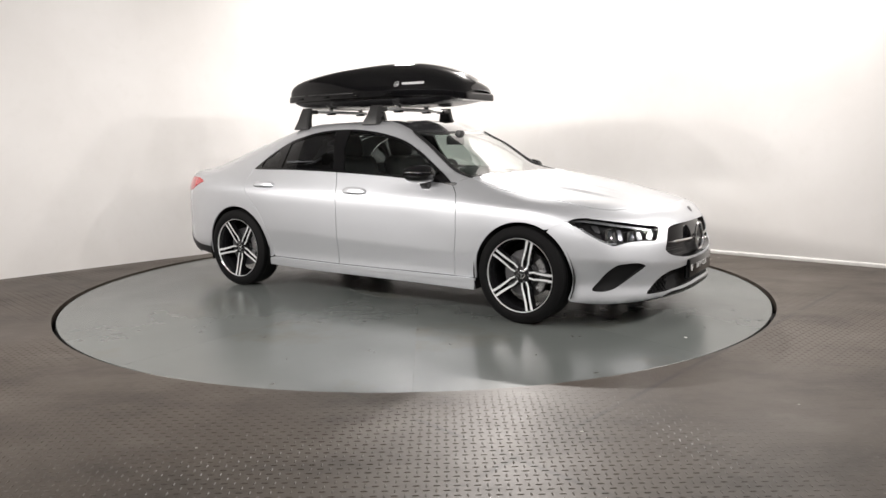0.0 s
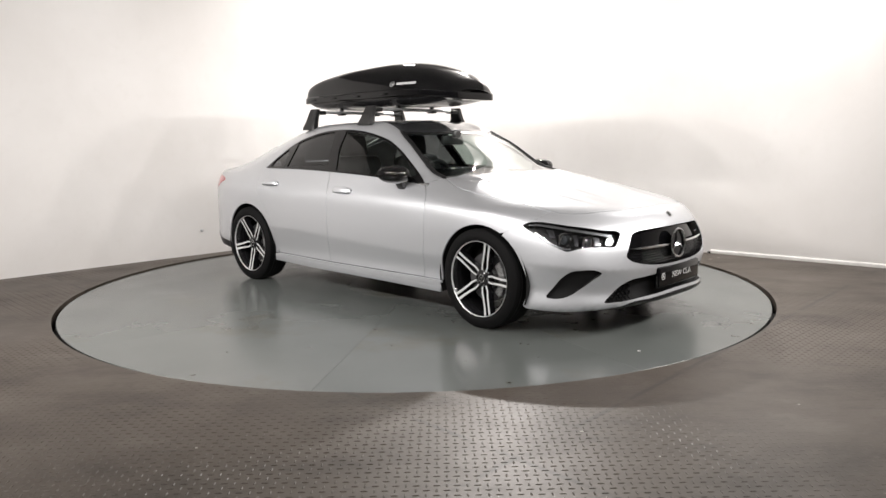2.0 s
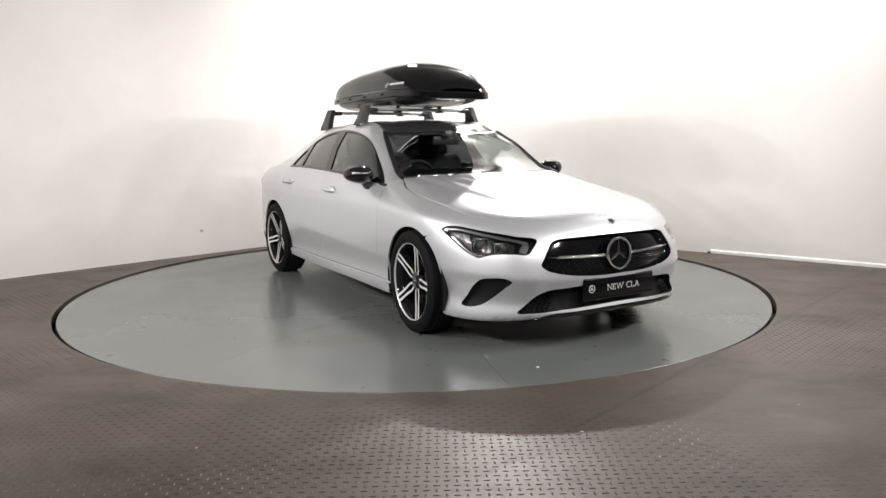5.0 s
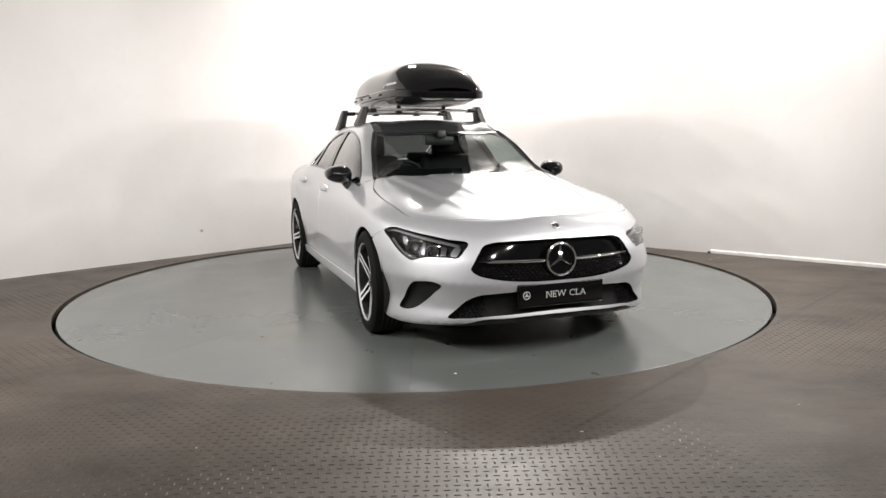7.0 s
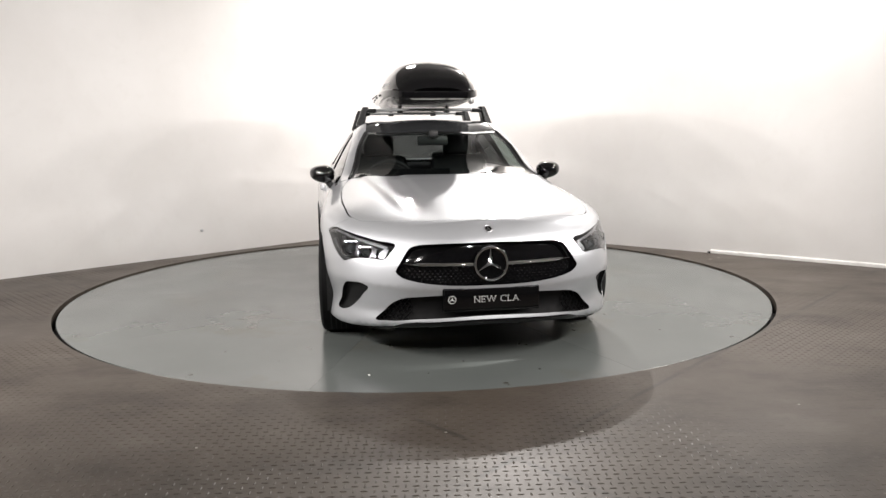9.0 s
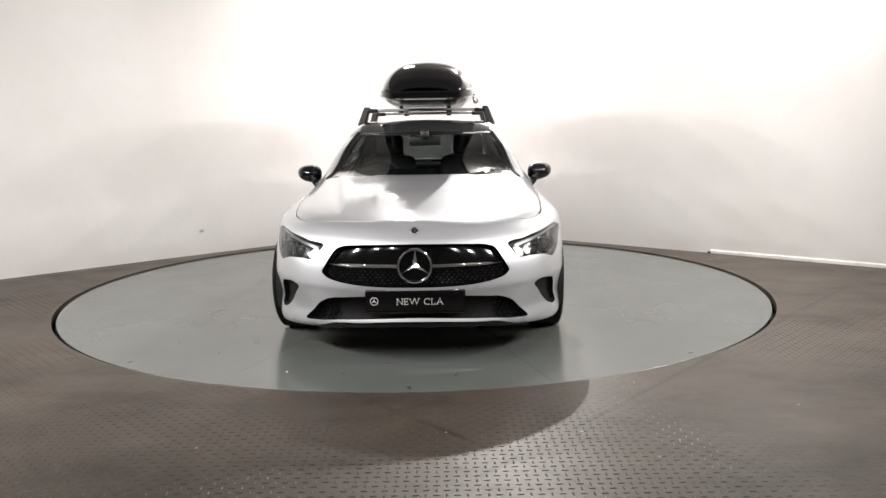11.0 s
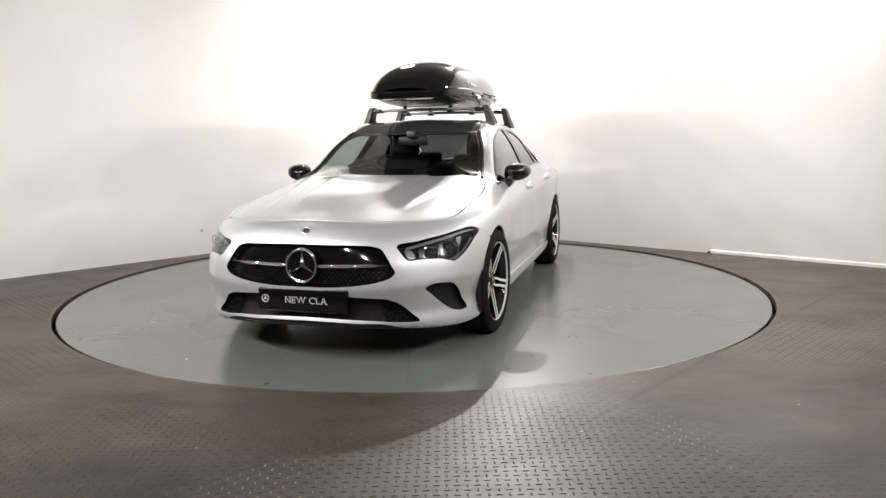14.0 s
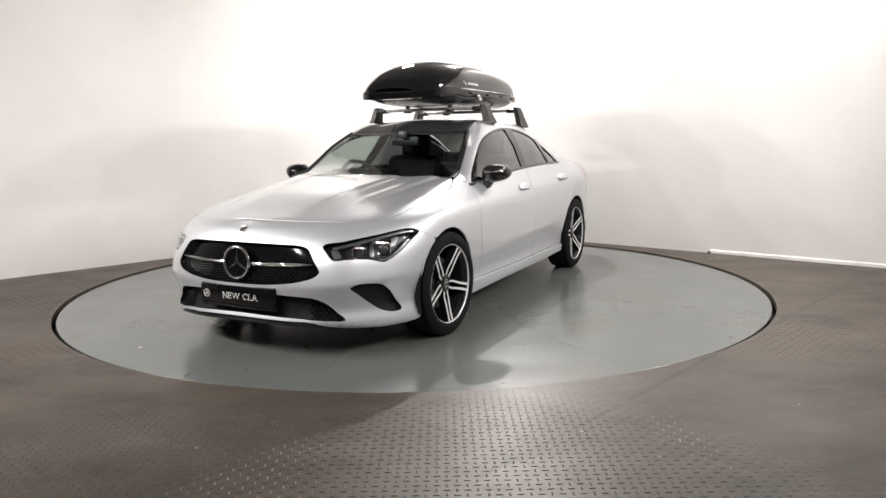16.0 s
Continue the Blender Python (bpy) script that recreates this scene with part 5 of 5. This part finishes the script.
    return ob


TRAY_BLACK = plain("smooth_black_plastic", (0.012, 0.012, 0.013), 0.2, scale=60)
PIN = plain("dark_chrome", (0.24, 0.24, 0.245), 0.22, 0.9)
LAMP_DARK = plain("dark_lamp_bowl", (0.004, 0.004, 0.0045), 0.3, Specular_IOR_Level=0.2)
LAMP_GREY = plain("grey_lamp_bezel", (0.10, 0.10, 0.105), 0.2, 0.9)
LAMP_SILVER = plain("lamp_reflector", (0.26, 0.265, 0.275), 0.24, 0.9)
LENS_BALL = plain("lamp_projector_glass", (0.06, 0.065, 0.07), 0.04, 0.3, Coat_Weight=1.0)
STEEL_DARK = plain("dark_grey_metal", (0.16, 0.16, 0.165), 0.38, 0.9)
LINING = plain("grey_fabric_lining", (0.03, 0.03, 0.03), 0.9, scale=200)
ALU = plain("anodised_aluminium", (0.72, 0.73, 0.74), 0.35, 0.45)
CHIP = plain("dusty_paint_chip", (0.42, 0.40, 0.37), 0.7)
MARK_GREY = plain("pale_grey_print", (0.45, 0.45, 0.46), 0.4)

car = thing("car", "silver metallic four-door saloon with black roof and trim", "car")
car_shell(car)
side_glass(car)
lower_inner(car)
grille_parts(car)
headlights(car)
mirrors_handles(car)
wheels(car)
cabin(car)
bars = [roof_bar(-.12), roof_bar(-.865)]
cargo = roof_box()


# ---- floor details ----
def tread_lugs():
    """Raised bars of the checker plate, crossing ways in turn."""
    pitch, half, wide, high = .036, .0145, .0042, .0025
    verts, faces = [], []
    shape = [(-half, 0, 0), (-half * .4, -wide, 0), (half * .4, -wide, 0), (half, 0, 0), (half * .4, wide, 0), (-half * .4, wide, 0), (-half * .5, 0, high), (half * .5, 0, high)]
    tri = [(0, 1, 6), (1, 2, 7, 6), (2, 3, 7), (3, 4, 7), (4, 5, 6, 7), (5, 0, 6)]
    ca, sa = math.cos(radians(-2)), math.sin(radians(-2))
    for i in range(-110, 111):
        for j in range(-118, 40):
            x, y = i * pitch, j * pitch
            x, y = x * ca - y * sa, x * sa + y * ca
            r = math.hypot(x, y)
            if r < GROOVE_R + .03 or y < -4.15 or r > 4.6 or abs(x) > (y + 6.4) * .66:
                continue
            if y > .93 * x + 3.9 or y > 4.0 - .91 * x:
                continue
            k = len(verts)
            turn = (i + j) % 2
            worn = smooth01(0.68 + 1.0 * noise.noise(Vector((x * 0.9, y * 1.3, 3.7))))
            if worn < .08:
                continue
            for px, py, pz in shape:
                verts.append((x + (py if turn else px), y + (px if turn else py), pz * worn))
            faces += [tuple(k + q for q in (f if not turn else f[::-1])) for f in tri]
    ob = mesh_ob("tread_lugs", verts, faces, FLOOR, None, smooth=False)
    tagged(ob, "raised bars of worn brown-grey steel checker plate", "checker plate", kind="stuff")


tread_lugs()


def skirting():
    a, b = Vector((3.067, 1.295, 0)), RIGHT_END
    d = (b - a).normalized()
    n = Vector((d.y, -d.x, 0))
    if n.dot(-a) < 0:
        n = -n
    a = a + n * .001
    m = Matrix(((d.x, n.x, 0, a.x), (d.y, n.y, 0, a.y), (0, 0, 1, 0), (0, 0, 0, 1)))
    bm = bmesh.new()
    L = (b - a).length
    prof = [(0, 0), (.014, 0), (.014, .026), (.007, .036), (0, .038)]
    e0 = [bm.verts.new(m @ Vector((0, y, z))) for y, z in prof]
    e1 = [bm.verts.new(m @ Vector((L, y, z))) for y, z in prof]
    for i in range(5):
        bm.faces.new((e0[i], e0[(i + 1) % 5], e1[(i + 1) % 5], e1[i]))
    bm.faces.new(e0)
    bm.faces.new(e1[::-1])
    tagged(part("baseboard", bm, WHITE_TRIM, None, smooth=False), "white painted skirting board along the wall", "skirting board", kind="structure")
    bm = bmesh.new()
    box(bm, (.03, .014, .018), (0, 0, .009), .004)
    ob = part("cable_stub", bm, BLACK_MATT, None)
    ob.matrix_world = Matrix.Translation((3.045, 1.29, 0)) @ Euler((0, 0, radians(-42))).to_matrix().to_4x4()
    tagged(ob, "small black cable stub at the wall foot", "cable stub")
    # small grey plug on the wall
    bm = bmesh.new()
    lathe(bm, [(.001, .008), (.010, .007), (.016, .003), (.017, -.002)], "Y", 20)
    ob = part("wall_plug", bm, MARK_GREY, None)
    ob.matrix_world = Matrix.Translation((-2.378, 1.886, .266)) @ Euler((0, 0, radians(223))).to_matrix().to_4x4()
    tagged(ob, "small grey plug fixed to the white wall", "wall plug")


skirting()


def flecks():
    """Small paint chips lying on the floor plates."""
    spots = [(0.66, -3.34, .009), (0.10, -3.31, .006), (-3.05, -1.9, .014), (2.9, .9, .02), (3.02, .98, .015), (-1.9, -3.0, .008), (-2.3, -2.5, .007), (.9, -3.6, .006), (-.9, -3.4, .006), (1.7, -3.1, .007)]
    for x, y, r in spots:
        bm = bmesh.new()
        n = 6
        pts = [(r * (.6 + .5 * random.random()) * math.cos(2 * math.pi * i / n), r * .7 * (.6 + .5 * random.random()) * math.sin(2 * math.pi * i / n)) for i in range(n)]
        prism(bm, pts, .0015, Matrix.Translation((x, y, .0)))
        tagged(part("paint_chip", bm, CHIP, None, smooth=False), "small pale paint chip lying on the floor", "paint chip", "paint chips on the floor")
    for x, y, r, m in ((2.465, -.615, .012, WHITE_TRIM), (2.767, .121 - .05, .012, GROOVE), (1.52, -.83, .02, GROOVE), (2.5, -.3, .01, GROOVE), (2.1, -1.1, .009, GROOVE), (2.55, .3, .012, GROOVE)):
        bm = bmesh.new()
        n = 7
        pts = [(r * (.6 + .5 * random.random()) * math.cos(2 * math.pi * i / n), r * .6 * (.6 + .5 * random.random()) * math.sin(2 * math.pi * i / n)) for i in range(n)]
        prism(bm, pts, .0015, Matrix.Translation((x * .985, y * .985, .0)))
        part("fleck", bm, m, table, smooth=False)


flecks()


# ---- motion: the turntable carries all at an even pace ----
OFF = Vector((0.0347, 0.0824, 0))


RIDING = [car, *bars, cargo]


def motions():
    turn = [(t * 0.5, -35.47 - 5.194 * t * 0.5) for t in range(33)]
    walk(table, [(t, pose(0, 0, DISC_Z, 0, 0, a)) for t, a in turn])
    for ob in RIDING:
        walk(ob, [(t, pose(0, 0, 0, 0, 0, a) @ Matrix.Translation(OFF)) for t, a in turn])


motions()
